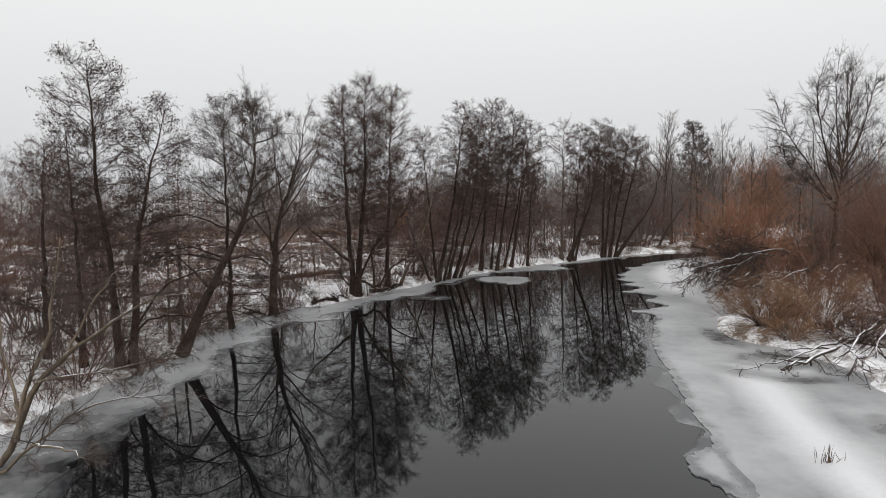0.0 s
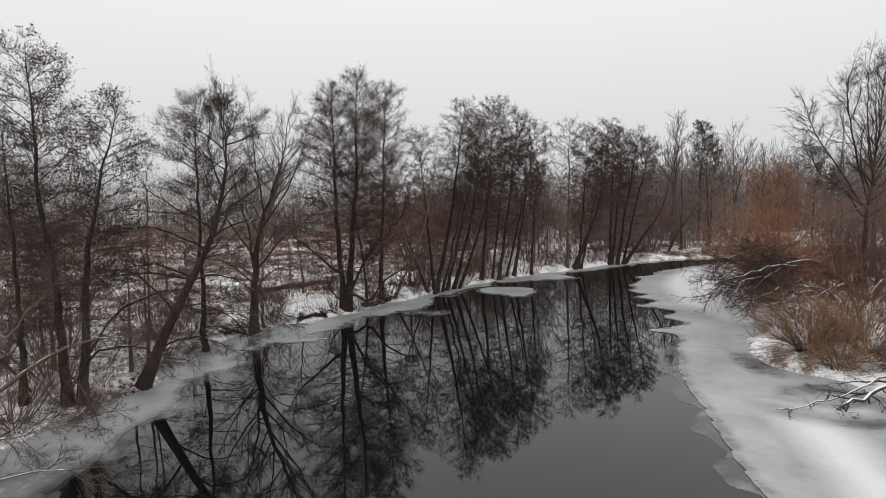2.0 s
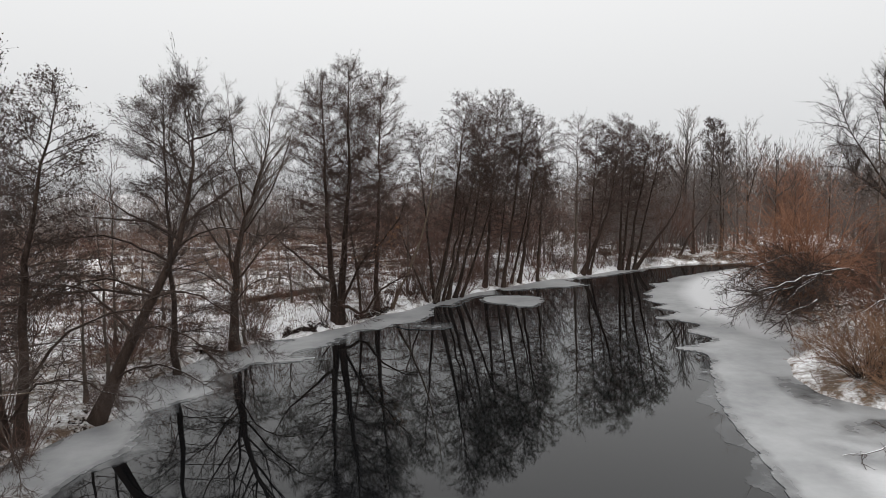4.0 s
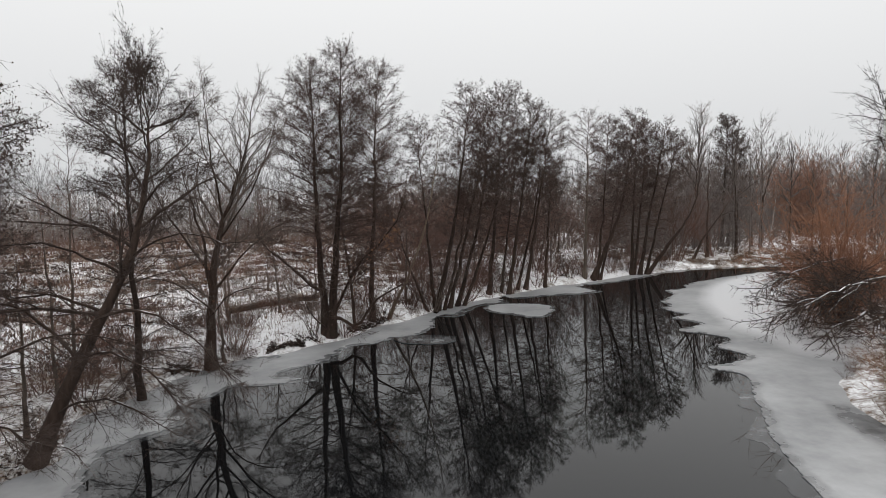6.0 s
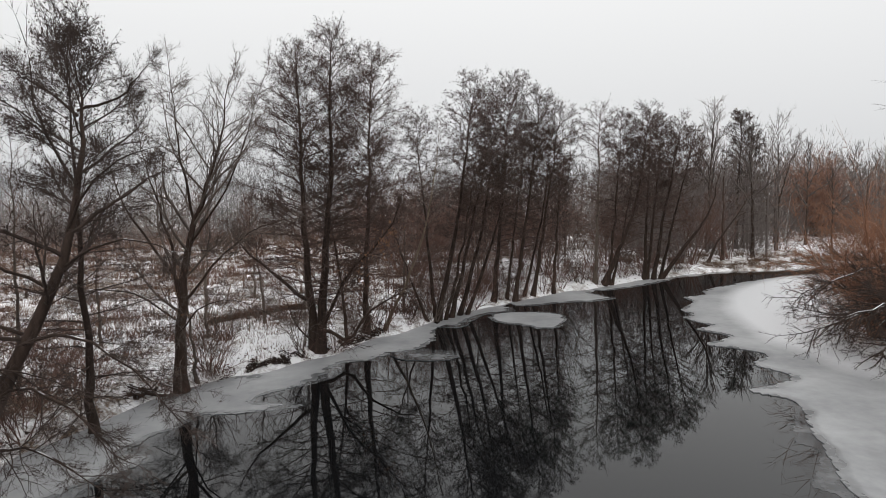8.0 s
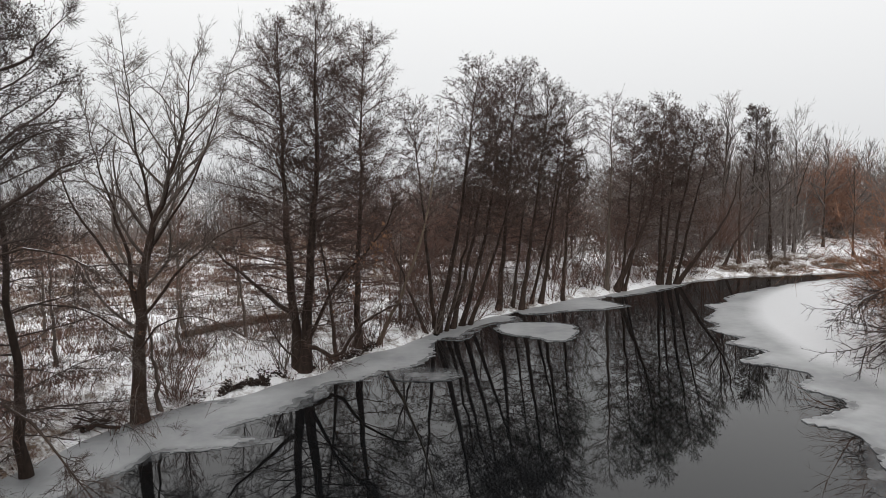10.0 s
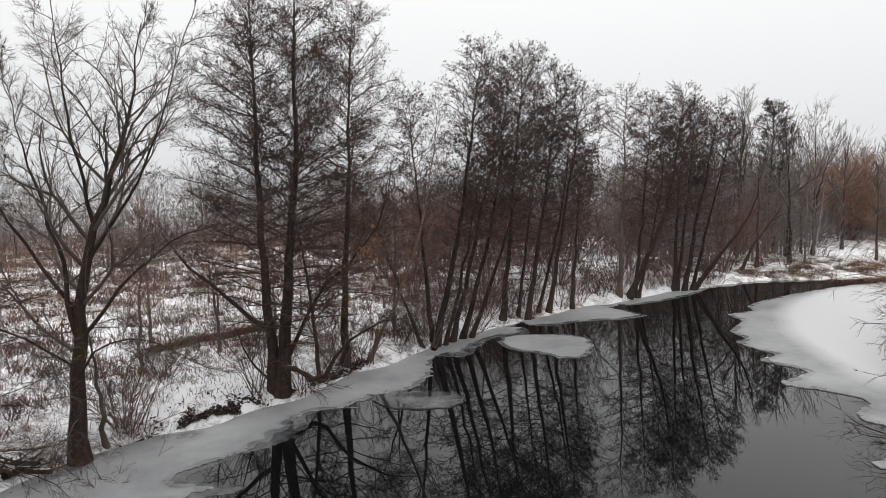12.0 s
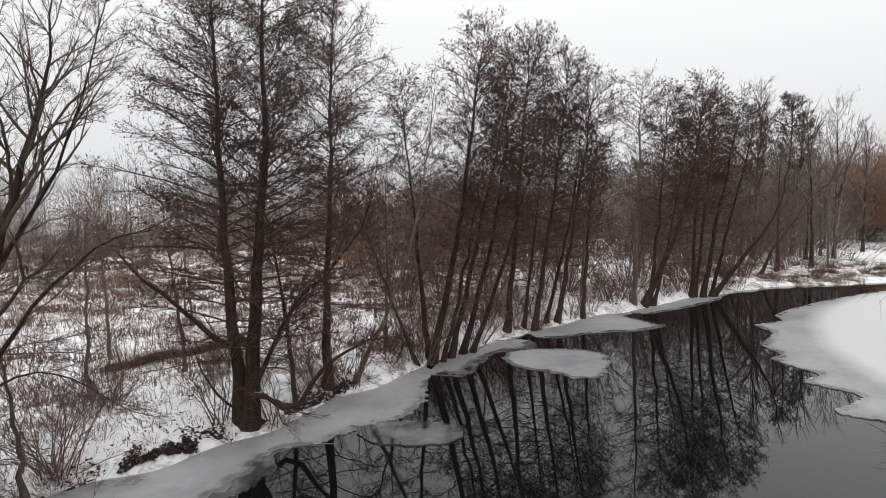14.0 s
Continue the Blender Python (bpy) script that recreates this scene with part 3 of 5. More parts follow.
R_EDGE = [(6.0, -40), (6.1, 0), (6.2, 8), (6.5, 13.6), (6.8, 16), (7.2, 17.3), (7.35, 19.2), (7.8, 21.5), (8.2, 24), (8.8, 27.2), (9.9, 30.5), (10.9, 33.2), (9.9, 34.4), (11.2, 35.0),
          (12.3, 36.1), (11.7, 37.6), (12.9, 39.2), (11.2, 40.8), (12.8, 42.2), (11.9, 43.8), (12.9, 44.6), (12.3, 46.6), (13.0, 47.4), (13.1, 49.0), (14.6, 51.0), (14.6, 52.6),
          (16.4, 53.6), (17, 55.2), (20.5, 57.9), (24, 60.0), (29.4, 62.4), (45, 67), (80, 73)]
R_BACK = [(80, 67), (45, 60.4), (34.5, 56.5), (28.6, 53.7), (24.8, 50), (22.3, 45.6), (20.4, 40.7), (18.4, 36), (15.8, 33.2), (14.2, 31.2), (13.6, 28.4), (14.0, 27.0), (15.1, 25.4), (15.8, 22.8),
          (15.2, 20.8), (15.2, 19.5), (15.4, 14), (15.8, 0), (16, -40)]
ice_sheet("ice_sheet", "broad grey shelf of smooth river ice with blown snow", R_EDGE + R_BACK, 0.03, 0.2, 0.5, 0.03, 2, 1.0, 0.5)
thin_rim = [(x - 0.42 - 0.30 * math.sin(y * 2.1) - 0.12 * math.sin(y * 5.3), y) for x, y in smooth_line([p for p in R_EDGE if -1 < p[1] < 33], 60).tolist()]
ice_sheet("thin_ice", "thin dark scalloped rim of new ice", thin_rim + [(11.3, 33.6), (10.4, 30.5), (9.2, 27), (8.4, 23), (7.8, 18), (7.3, 13), (7, 0)], 0.006, 0.12, 0.3, 0.02, 6, 0.10, 0.8)
L_EDGE = [(-9.5, -40), (-9.6, 0), (-9.7, 13.9), (-10.1, 15.7), (-9.7, 16.6), (-10.1, 17.7), (-9.8, 20.1), (-9.9, 22.6), (-9.3, 24.2), (-9.8, 25.4), (-10.1, 26.6), (-9.8, 27.9), (-8.9, 28.9),
          (-8.8, 29.7), (-9.5, 30.2), (-8.9, 31.7), (-8.2, 33.0), (-7.1, 33.1), (-6.1, 33.8), (-7.3, 34.4), (-5.8, 36.0), (-5.3, 37.5), (-4.8, 38.8), (-3.8, 39.2), (-2.9, 40.2), (-1.8, 41.0), (-1.1, 42.2), (-1.0, 44.0)]
L_BACK = [(-1.2, 46.6), (-3.0, 45.2), (-5.2, 42.6), (-6.2, 40.6), (-7.4, 39.4), (-8.8, 38.2), (-10.2, 37), (-11.3, 35.6), (-12, 33.8), (-12.6, 31.8), (-13.4, 30), (-13, 28.2), (-12.2, 26.4), (-13.1, 24.6), (-13.8, 21.8),
          (-13.8, 19.2), (-14.6, 14), (-15.4, 0), (-15.6, -40)]
ice_sheet("ice_shelf", "narrow shelf of grey ice along the wooded bank", L_EDGE + L_BACK, 0.022, 0.15, 0.4, 0.07, 3, 0.95, 0.45)
left_rim = [(x + 0.40 + 0.26 * math.sin(y * 1.9) + 0.14 * math.sin(y * 4.7), y) for x, y in smooth_line([p for p in L_EDGE if -1 < p[1] < 40], 70).tolist()]
ice_sheet("thin_ice", "thin dark scalloped skin of new ice along the wooded bank", left_rim + [(-6.4, 39), (-8.4, 35), (-9.8, 31), (-10.6, 26), (-10.6, 20), (-10.5, 14), (-10.4, 0)], 0.006, 0.12, 0.5, 0.03, 7, 0.25, 0.3)
FLOES = [("pale oval ice floe frozen near the alders", [(1.9, 47.5), (2.6, 48.7), (4.5, 48.8), (5.5, 48.5), (6.1, 47.5), (5.4, 45.0), (4.3, 44.7), (3.5, 45.4), (2.3, 46.3)], 0.35, 1.0),
         ("pale pointed ice floe reaching out from the bank", [(3.4, 51.6), (6.0, 53.9), (8.4, 55.8), (9.9, 53.6), (10.3, 52.8), (8.8, 51.9), (6.7, 51.6), (4.6, 50.7)], 0.5, 1.0),
         ("dull thin ice under the leaning stems", [(-1.2, 45.4), (-0.3, 47.7), (1.3, 50.1), (3.1, 50.4), (3.5, 48.9), (1.9, 48.4), (1.2, 47.2), (0.4, 45.2)], 0.8, 0.75),
         ("dull grey sunken sliver of ice", [(-3.2, 40.4), (-1.4, 40.7), (0.1, 40.2), (-0.5, 39.0), (-2.4, 39.2)], 0.9, 0.22),
         ("strip of pale ice along the outer bank", [(9.7, 56.3), (12.1, 58.4), (14.3, 60.1), (16.5, 60.4), (14.2, 58.1), (10.8, 56.0)], 0.4, 0.9),
         ("small snowy piece of ice at the edge of open water", [(6.0, 15.7), (6.9, 16.1), (6.9, 13.6), (6.3, 13.5), (6.0, 14.2), (5.8, 15.0)], 0.5, 1.0)]
for k, (lab, ring_, fade_, pale_) in enumerate(FLOES):
    ice_sheet("ice_floe", lab, ring_, 0.034, 0.12, fade_, 0.05, 20 + k, pale_)


# ---- trees of the wooded bank ----
ALDER = "bare dark alder with small cones on the snowy bank"


def ln(*pts):
    return [(x, y, (floor_z(x, y) - 0.1) if z is None else z) for x, y, z in pts]


def foot(x, y):
    return (x, y, floor_z(x, y))


tree(11, foot(-13.0, 24), [(0.17, ln((-12.9, 24, None), (-13.0, 24, 4), (-13.3, 24, 8), (-13.4, 24, 12.4))), (0.14, ln((-14.2, 23.8, None), (-14.2, 23.9, 4), (-14.4, 24, 10.1))),
                           (0.16, ln((-12.5, 24.2, None), (-12.1, 24.2, 4.5), (-11.6, 24.1, 7), (-10.5, 24, 10.5)))], "open",
     "tall bare three-stemmed alder leaning over the ice", BARK_ALDER, TWIG_ALDER, cone_size=0.027, density=1.1, thick=1.15, skirt=5,
     limbs=[(0.05, [(-12.6, 24, 1.0), (-11.4, 23.4, 2.2), (-10.0, 22.8, 2.5), (-8.6, 22.4, 2.2)]), (0.05, [(-12.4, 24.1, 1.6), (-11.0, 24.4, 3.4), (-9.4, 24.6, 4.0), (-8.0, 24.8, 3.7)]), (0.045, [(-12.8, 23.8, 0.8), (-11.8, 22.4, 1.7), (-10.8, 21.2, 1.8), (-9.9, 20.3, 1.3)]),
            (0.05, [(-14.2, 23.8, 1.2), (-15.0, 22.6, 2.8), (-15.8, 21.6, 3.4)]), (0.045, [(-13.9, 23.7, 0.8), (-13.6, 22.2, 2.2), (-13.0, 20.6, 2.6), (-12.4, 19.4, 2.2)])])
tree(12, foot(-16.4, 25), [(0.13, ln((-16.4, 25, None), (-16.2, 25, 5), (-15.9, 25, 9.2)))], "alder", ALDER, BARK_RED, TWIG_RED)
tree(13, foot(-11.4, 26.3), [(0.21, ln((-11.5, 26.3, None), (-10.2, 26.4, 3.0), (-8.95, 26.5, 5.3), (-8.3, 26.5, 7.4), (-8.0, 26.5, 9.1), (-8.1, 26.5, 10.4)))], "gnarled",
     "bare alder with a trunk leaning far out over the river", BARK_ALDER, TWIG_ALDER, cone_size=0.024, density=1.0, thick=1.0, skirt=3,
     limbs=[(0.035, [(-8.5, 26.5, 6.4), (-7.6, 26.3, 7.6), (-6.4, 26.1, 8.1)]), (0.035, [(-8.1, 26.5, 8.8), (-8.9, 26.7, 9.4), (-9.6, 26.9, 9.8)]), (0.04, [(-9.0, 26.5, 5.2), (-10.6, 26.2, 6.0), (-12.4, 26, 5.9)]),
            (0.035, [(-8.1, 26.5, 8.9), (-7.3, 26.8, 9.3), (-6.8, 27, 9.9)]), (0.035, [(-8.9, 26.5, 5.5), (-7.4, 26.2, 6.2), (-5.6, 25.9, 6.0)]), (0.045, [(-9.6, 26.5, 4.2), (-11.0, 26.3, 4.7), (-12.6, 26.0, 4.2)]), (0.05, [(-10.2, 26.4, 2.9), (-11.4, 26.0, 4.4), (-13.0, 25.6, 4.6)]),
            (0.045, [(-9.6, 26.4, 4.0), (-8.2, 25.9, 4.3), (-6.8, 25.4, 3.7), (-5.8, 25.0, 2.9)]), (0.045, [(-10.4, 26.4, 2.6), (-9.2, 25.6, 3.3), (-7.8, 25.0, 3.1), (-6.8, 24.6, 2.3)]), (0.045, [(-11.0, 26.4, 1.4), (-9.8, 25.6, 2.0), (-8.4, 25.0, 2.2), (-7.2, 24.6, 1.7)])])
tree(14, foot(-11.2, 31.7), [(0.15, ln((-11.2, 31.7, None), (-11.0, 31.3, 5), (-10.9, 31.1, 11.6)))], "open", "straight bare alder behind the leaning trunk", BARK_ALDER, TWIG_ALDER, cone_size=0.024, density=1.1, thick=1.1, skirt=5)
forked_tree = tree(15, foot(-10.0, 35.4), [(0.23, ln((-10.05, 35.40, None), (-9.95, 35.40, 2.5), (-9.70, 35.40, 5.0), (-9.00, 35.40, 7.1), (-8.30, 35.40, 9.2), (-7.80, 35.40, 11.6))),
                            (0.085, ln((-9.90, 35.40, 3.0), (-10.10, 35.30, 5.5), (-10.60, 35.10, 8), (-11.10, 35.00, 10.6)))], "broad",
     "bare brown-barked tree with steep forking boughs", BARK_RED, TWIG_ASH, "bare tree",
     density=1.1, thick=1.1, skirt=20, limbs=[(0.055, [(-9.90, 35.40, 3.2), (-8.60, 35.20, 4.6), (-7.30, 35.10, 5.7), (-6.00, 35.10, 6.2)]), (0.035, [(-10.00, 35.30, 2.2), (-8.90, 34.50, 3.2), (-7.50, 33.90, 3.6), (-6.30, 33.50, 3.2)]), (0.035, [(-10.00, 35.30, 2.6), (-10.90, 34.10, 3.8), (-11.50, 32.90, 4.2), (-11.90, 31.90, 3.9)]), (0.045, [(-9.60, 35.40, 5.2), (-7.90, 35.30, 7.6), (-6.70, 35.10, 10.6)]),
            (0.055, [(-9.90, 35.40, 4.0), (-11.70, 35.60, 6.5), (-12.50, 35.70, 8.8)]), (0.05, [(-9.30, 35.40, 6.2), (-9.50, 35.00, 8.6), (-9.60, 34.80, 11.2)])])
twin_alder = tree(16, foot(-6.1, 40.2), [(0.21, ln((-6.2, 40.2, None), (-6.4, 40.2, 4), (-6.5, 40.2, 8.2), (-6.6, 40.3, 13.6))), (0.24, ln((-6.0, 40.1, None), (-5.65, 40.1, 4), (-5.25, 40.2, 8.2), (-5.1, 40.2, 14.2)))], "alder", "tall twin-stemmed bare alder at the water's edge", BARK_ALDER, TWIG_ROW, thick=1.12, density=1.2, cone_size=0.026,
     limbs=[(0.11, [(-6.3, 40.2, 2.4), (-6.8, 40.2, 2.6), (-7.5, 40.2, 3.35), (-8.7, 40.2, 4.35), (-9.6, 40, 5.6)]), (0.11, [(-6.0, 40, 1.2), (-5.5, 39.95, 1.1), (-4.6, 39.9, 0.75), (-4.0, 39.9, 1.7), (-3.0, 40, 2.4), (-2.0, 40, 2.7)]), (0.09, [(-5.9, 40, 1.0), (-5.4, 40, 2.0), (-4.6, 40, 3.6), (-3.2, 40, 5.0), (-2.4, 40, 6.4)]), (0.09, [(-5.0, 41.6, 0.3), (-5.1, 41.5, 2), (-5.3, 41.5, 4), (-5.8, 41.4, 6.8)]), (0.05, [(-6.1, 40, 0.5), (-6.9, 39.6, 1.6), (-7.3, 39.3, 3.0)])])
tree(17, foot(-4.3, 43.3), [(0.17, ln((-4.35, 43.3, None), (-4.2, 43.3, 4), (-4.0, 43.3, 8.2), (-3.7, 43.3, 14.0)))], "alder", "tall straight bare alder at the water's edge", BARK_ALDER, TWIG_ROW, density=1.2, thick=1.12, cone_size=0.026)
tree(18, foot(-3.4, 43.9), [(0.09, ln((-3.5, 43.9, None), (-2.6, 43.8, 2.2), (-1.5, 43.8, 5.0), (-0.9, 43.9, 8), (-0.5, 44, 10.8)))], "thin", "slender pale sapling bending over the bank", BARK_PALE, TWIG_ASH, "bare sapling")
T5 = [((-0.9, 46.8), (0.3, 46.6, 6), (1.3, 46.5, 13.1), .17), ((-1.0, 47.2), (-1.4, 47.0, 5), (-1.9, 46.8, 11.3), .12), ((-0.2, 47.6), (1.0, 47.4, 5), (2.2, 47.2, 10.6), .14),
      ((0.3, 48.2), (1.7, 48, 5.4), (2.6, 48, 12.6), .14), ((0.7, 48.4), (2.3, 48.2, 4.6), (3.6, 48.2, 9), .12), ((-1.4, 46.4), (-2.6, 46.0, 3.4), (-3.6, 45.8, 6.8), .08), ((-0.5, 47.0), (0.5, 46.7, 4), (1.2, 46.4, 8.2), .11)]
tree(19, foot(-0.4, 47.4), [(r, ln((*a, None), m_, t)) for a, m_, t, r in T5], "row", "many-stemmed bare alder fanning out over the water", BARK_ALDER, TWIG_ROW, density=1.0, thick=1.4, cone_size=0.034)
T6 = [((2.5, 51.3), (3.0, 51.1, 6), (3.6, 51, 13.9), .16), ((3.9, 52.2), (4.7, 51.8, 6), (5.5, 51.6, 13.1), .15), ((5.2, 53.4), (6.0, 52.8, 6), (6.8, 52.4, 12.2), .14), ((3.4, 52.2), (3.9, 52, 5), (4.5, 51.8, 10.4), .10),
      ((4.6, 53.2), (5.7, 52.8, 5.4), (6.3, 52.6, 10.6), .10), ((6.8, 54.8), (7.0, 54.6, 5), (7.4, 54.4, 9.2), .12)]
for k, (a, m_, t, r) in enumerate(T6):
    tree(30 + k, foot(*a), [(r, ln((*a, None), m_, t))], "row", "slim leaning bare alder in the riverside row", BARK_ALDER, TWIG_ROW, thick=1.5, density=1.1, cone_size=0.036, detail=0.9)
tree(40, foot(10.2, 57.4), [(0.15, ln((10.2, 57.4, None), (10.25, 57, 6), (10.25, 56.6, 12.9)))], "row", "straight slim bare alder with a thin crown", BARK_ASH, TWIG_ROW, density=0.8, thick=1.4, cone_size=0.028, detail=0.8)
tree(41, foot(10.9, 57.7), [(0.19, ln((10.9, 57.7, None), (11.9, 57, 3.2), (12.85, 56.6, 6.5), (13.7, 56.5, 12.8))), (0.12, ln((11.3, 57.9, None), (11.6, 57.5, 6), (11.95, 57.2, 12.3))), (0.10, ln((11.5, 57.9, None), (12.4, 57.6, 5), (12.9, 57.4, 10.5)))], "row",
     "leaning multi-stemmed bare alder in the riverside row", BARK_ALDER, TWIG_ROW, density=1.0, thick=1.6, cone_size=0.04, detail=0.85)
tree(42, foot(15.2, 60.4), [(0.14, ln((14.6, 60.4, None), (14.65, 60, 6), (14.7, 59.6, 12.5))), (0.17, ln((15.3, 60.4, None), (15.9, 59.8, 5.5), (16.8, 59.2, 12.2))), (0.13, ln((14.9, 60.6, None), (15.3, 60.2, 6), (15.6, 60, 11.6))),
                            (0.13, ln((15.8, 60.6, None), (16.8, 60, 5.5), (18.0, 59.7, 11.4)))], "row", "clump of dark bare alders at the river bend", BARK_ALDER, TWIG_ROW, density=1.0, thick=1.6, cone_size=0.04, detail=0.85)
tree(43, foot(15.9, 60.6), [(0.18, ln((15.8, 60.6, None), (17.3, 59.6, 2.6), (18.7, 59, 5.0), (19.6, 58.8, 8.8)))], "thin", "bare alder leaning low over the water", BARK_ALDER, TWIG_ROW)
tree(44, foot(22.3, 67.5), [(0.13, ln((22.3, 67.5, None), (23.3, 67.4, 2.4), (24.7, 67.3, 4.4), (25.6, 67.2, 6.2)))], "thin", "broken leaning dead tree with snow on its stubs", BARK_ALDER, TWIG_ASH, "dead tree", density=0.4,
     limbs=[(0.035, [(24.4, 67.3, 4.0), (25.4, 67.2, 4.6), (26.4, 67.1, 4.7)])])
tree(56, foot(38.2, 84.0), [(0.10, ln((37.9, 84.0, None), (38.2, 84.0, 3.4), (38.6, 84.0, 7.0)))], "thin", "slim pale-barked birch standing in the wood", BARK_BIRCH, TWIG_WOOD, "birch tree", density=0.4, detail=0.6)
# slighter trees that stand behind the row
BEHIND = [(-12.6, 29.2, 7.6, TWIG_RED, "thin"), (-12.5, 27.5, 6.4, TWIG_RED, "open"), (-9.8, 36.2, 4.6, TWIG_RED, "thin"), (-14.6, 33.5, 9.8, TWIG_RED, "thin"), (-17.5, 30, 8.8, TWIG_RED, "open"), (-19.5, 35, 8.2, TWIG_RED, "thin"), 
          (-15.6, 27.6, 8.6, TWIG_ALDER, "open"), (-16.8, 21.5, 7.6, TWIG_RED, "open"), (-2.8, 48.5, 8.4, TWIG_RED, "thin"), (1.8, 54, 8.6, TWIG_ASH, "thin"), (7.5, 58.5, 8.0, TWIG_RED, "thin"),
          (-9.6, 44.6, 7.2, TWIG_RED, "bush"), (-11.6, 42.0, 6.6, TWIG_RED, "bush"), (-13.2, 46.5, 8.0, TWIG_RED, "bush"), (-8.4, 48.6, 6.4, TWIG_RED, "bush"), (-15.2, 39.6, 7.0, TWIG_RED, "bush"), (-12.2, 52.0, 6.6, TWIG_RED, "bush"), (-18.4, 44.0, 7.4, TWIG_RED, "bush")]
for k, (x, y, h_, tw, sty) in enumerate(BEHIND):
    lean_ = 0.5 * math.sin(k * 2.7)
    tree(70 + k, foot(x, y), [(0.075, ln((x, y, None), (x + lean_ * 0.4, y, h_ * 0.5), (x + lean_, y - 0.2, h_)))], sty, "slender leafless tree in the thicket behind the bank", BARK_ASH, tw, "young tree", cone_size=0.016, thick=1.15)
# pale willow that hangs over the near ice
tree(45, foot(-12.6, 15.4), [(0.11, ln((-12.4, 15.5, -0.1), (-11.6, 15.6, 0.2), (-10.7, 15.6, 2.0), (-9.7, 15.6, 3.05), (-8.5, 15.6, 3.9), (-7.3, 15.6, 4.5), (-6.2, 15.8, 4.6)))], "thin", "pale crooked willow hanging over the ice with snow on its limbs", BARK_PALE, TWIG_ASH, "willow tree", density=0.7,
     limbs=[(0.07, [(-11.2, 15.6, 0.7), (-10.85, 15.6, 2.1), (-10.25, 15.6, 3.3), (-10.0, 15.7, 4.5), (-9.8, 15.8, 5.9)]), (0.055, [(-12.2, 15.2, -0.1), (-11.2, 15.0, 0.1), (-10.4, 15.0, 0.85), (-9.8, 15.0, 1.3), (-8.6, 15.0, 1.9), (-7.4, 15.1, 2.0)]),
            (0.035, [(-9.7, 15.6, 3.05), (-9.2, 16.0, 4.2), (-8.4, 16.4, 5.4)]), (0.035, [(-10.6, 15.6, 2.2), (-9.6, 15.2, 2.5), (-8.2, 15.0, 2.7), (-7.0, 15.2, 3.0)]), (0.05, [(-10.4, 15, 0.85), (-9.6, 14.7, 0.9), (-8.8, 14.5, 0.7)]), (0.05, [(-11.0, 15.6, 1.2), (-11.8, 16.2, 2.8), (-12.2, 16.8, 4.6)])])

# ---- trees of the other bank ----
tree(50, foot(26.6, 43.6), [(0.21, ln((26.4, 43.6, None), (26.5, 43.6, 5), (26.9, 43.6, 9), (27.4, 43.8, 15.2)))], "ash",
     "tall bare dark tree with a wide crown of rising boughs", BARK_ALDER, TWIG_ALDER, "bare tree", density=1.3, detail=0.8, thick=1.3,
     limbs=[(0.068, [(26.5, 43.6, 6.0), (25.4, 43.4, 9.4), (24.8, 43.2, 11.6), (24.6, 43.0, 13.4)]), (0.062, [(26.5, 43.6, 5.4), (24.4, 43.2, 8.0), (22.9, 42.9, 9.8), (22.0, 42.8, 11.4)]), (0.068, [(26.7, 43.6, 7.0), (28.2, 44.0, 10.0), (29.2, 44.3, 13.4)]),
            (0.056, [(26.8, 43.6, 8.0), (26.1, 43.4, 11.2), (26.0, 43.2, 14.4)]), (0.056, [(26.6, 43.6, 6.4), (28.8, 43.4, 8.4), (30.4, 43.2, 11.4)]), (0.050, [(26.5, 43.6, 4.8), (24.6, 43.0, 6.6), (23.0, 42.6, 7.6), (21.9, 42.3, 9.0)])])
tree(55, foot(24.7, 43.0), [(0.14, ln((24.7, 43.0, None), (24.6, 43.0, 5), (24.4, 43.0, 11.6)))], "thin", "slim bare tree with broken snowy stubs", BARK_ASH, TWIG_ASH, "bare tree", density=0.5,
     limbs=[(0.05, [(24.6, 43.0, 5.2), (25.6, 42.6, 5.6), (26.6, 42.4, 5.4)]), (0.045, [(24.6, 43.0, 6.6), (25.6, 42.8, 6.9), (26.2, 42.7, 6.6)]), (0.04, [(24.6, 43, 6.9), (23.5, 42.8, 7.0), (22.8, 42.6, 7.1)])])
tree(51, foot(30.0, 48.0), [(0.24, ln((30, 48, None), (30, 48, 6), (29.6, 48, 15.4)))], "ash", "tall bare grey tree behind the willows", BARK_ASH, TWIG_ASH, "bare tree", thick=1.2, detail=0.8)
tree(52, foot(29.2, 77), [(0.20, ln((29.2, 77, None), (29.2, 76.8, 7), (29.3, 76.5, 14.4))), (0.15, ln((30.0, 77.4, None), (30.2, 77.2, 6), (30.6, 77, 12.6)))], "row", "dense dark alder standing out of the wood beyond the bend", BARK_ALDER, TWIG_ALDER, thick=2.2, density=1.0, cone_size=0.06, detail=0.7)
# its crown takes the twig colour that has haze mixed in
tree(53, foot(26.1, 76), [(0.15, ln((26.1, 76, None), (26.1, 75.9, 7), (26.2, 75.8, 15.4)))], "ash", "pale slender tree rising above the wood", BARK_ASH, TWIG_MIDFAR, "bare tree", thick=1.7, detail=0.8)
tree(54, foot(31.9, 74.9), [(0.15, ln((32.2, 74.9, None), (32.2, 74.8, 6), (31.9, 74.7, 13.6))), (0.10, ln((32.2, 74.9, 5), (33.0, 74.8, 8.5), (34.0, 74.7, 12)))], "ash", "dark forked bare tree at the wood's edge", BARK_ALDER, TWIG_ASH, "bare tree", thick=1.5, detail=0.8)


def thing_from(name, label, category, parts_, group=""):
    root = tagged(new(name), label, category, group)
    for pn, me, lab in parts_:
        child(pn, me, root, lab)
    return root


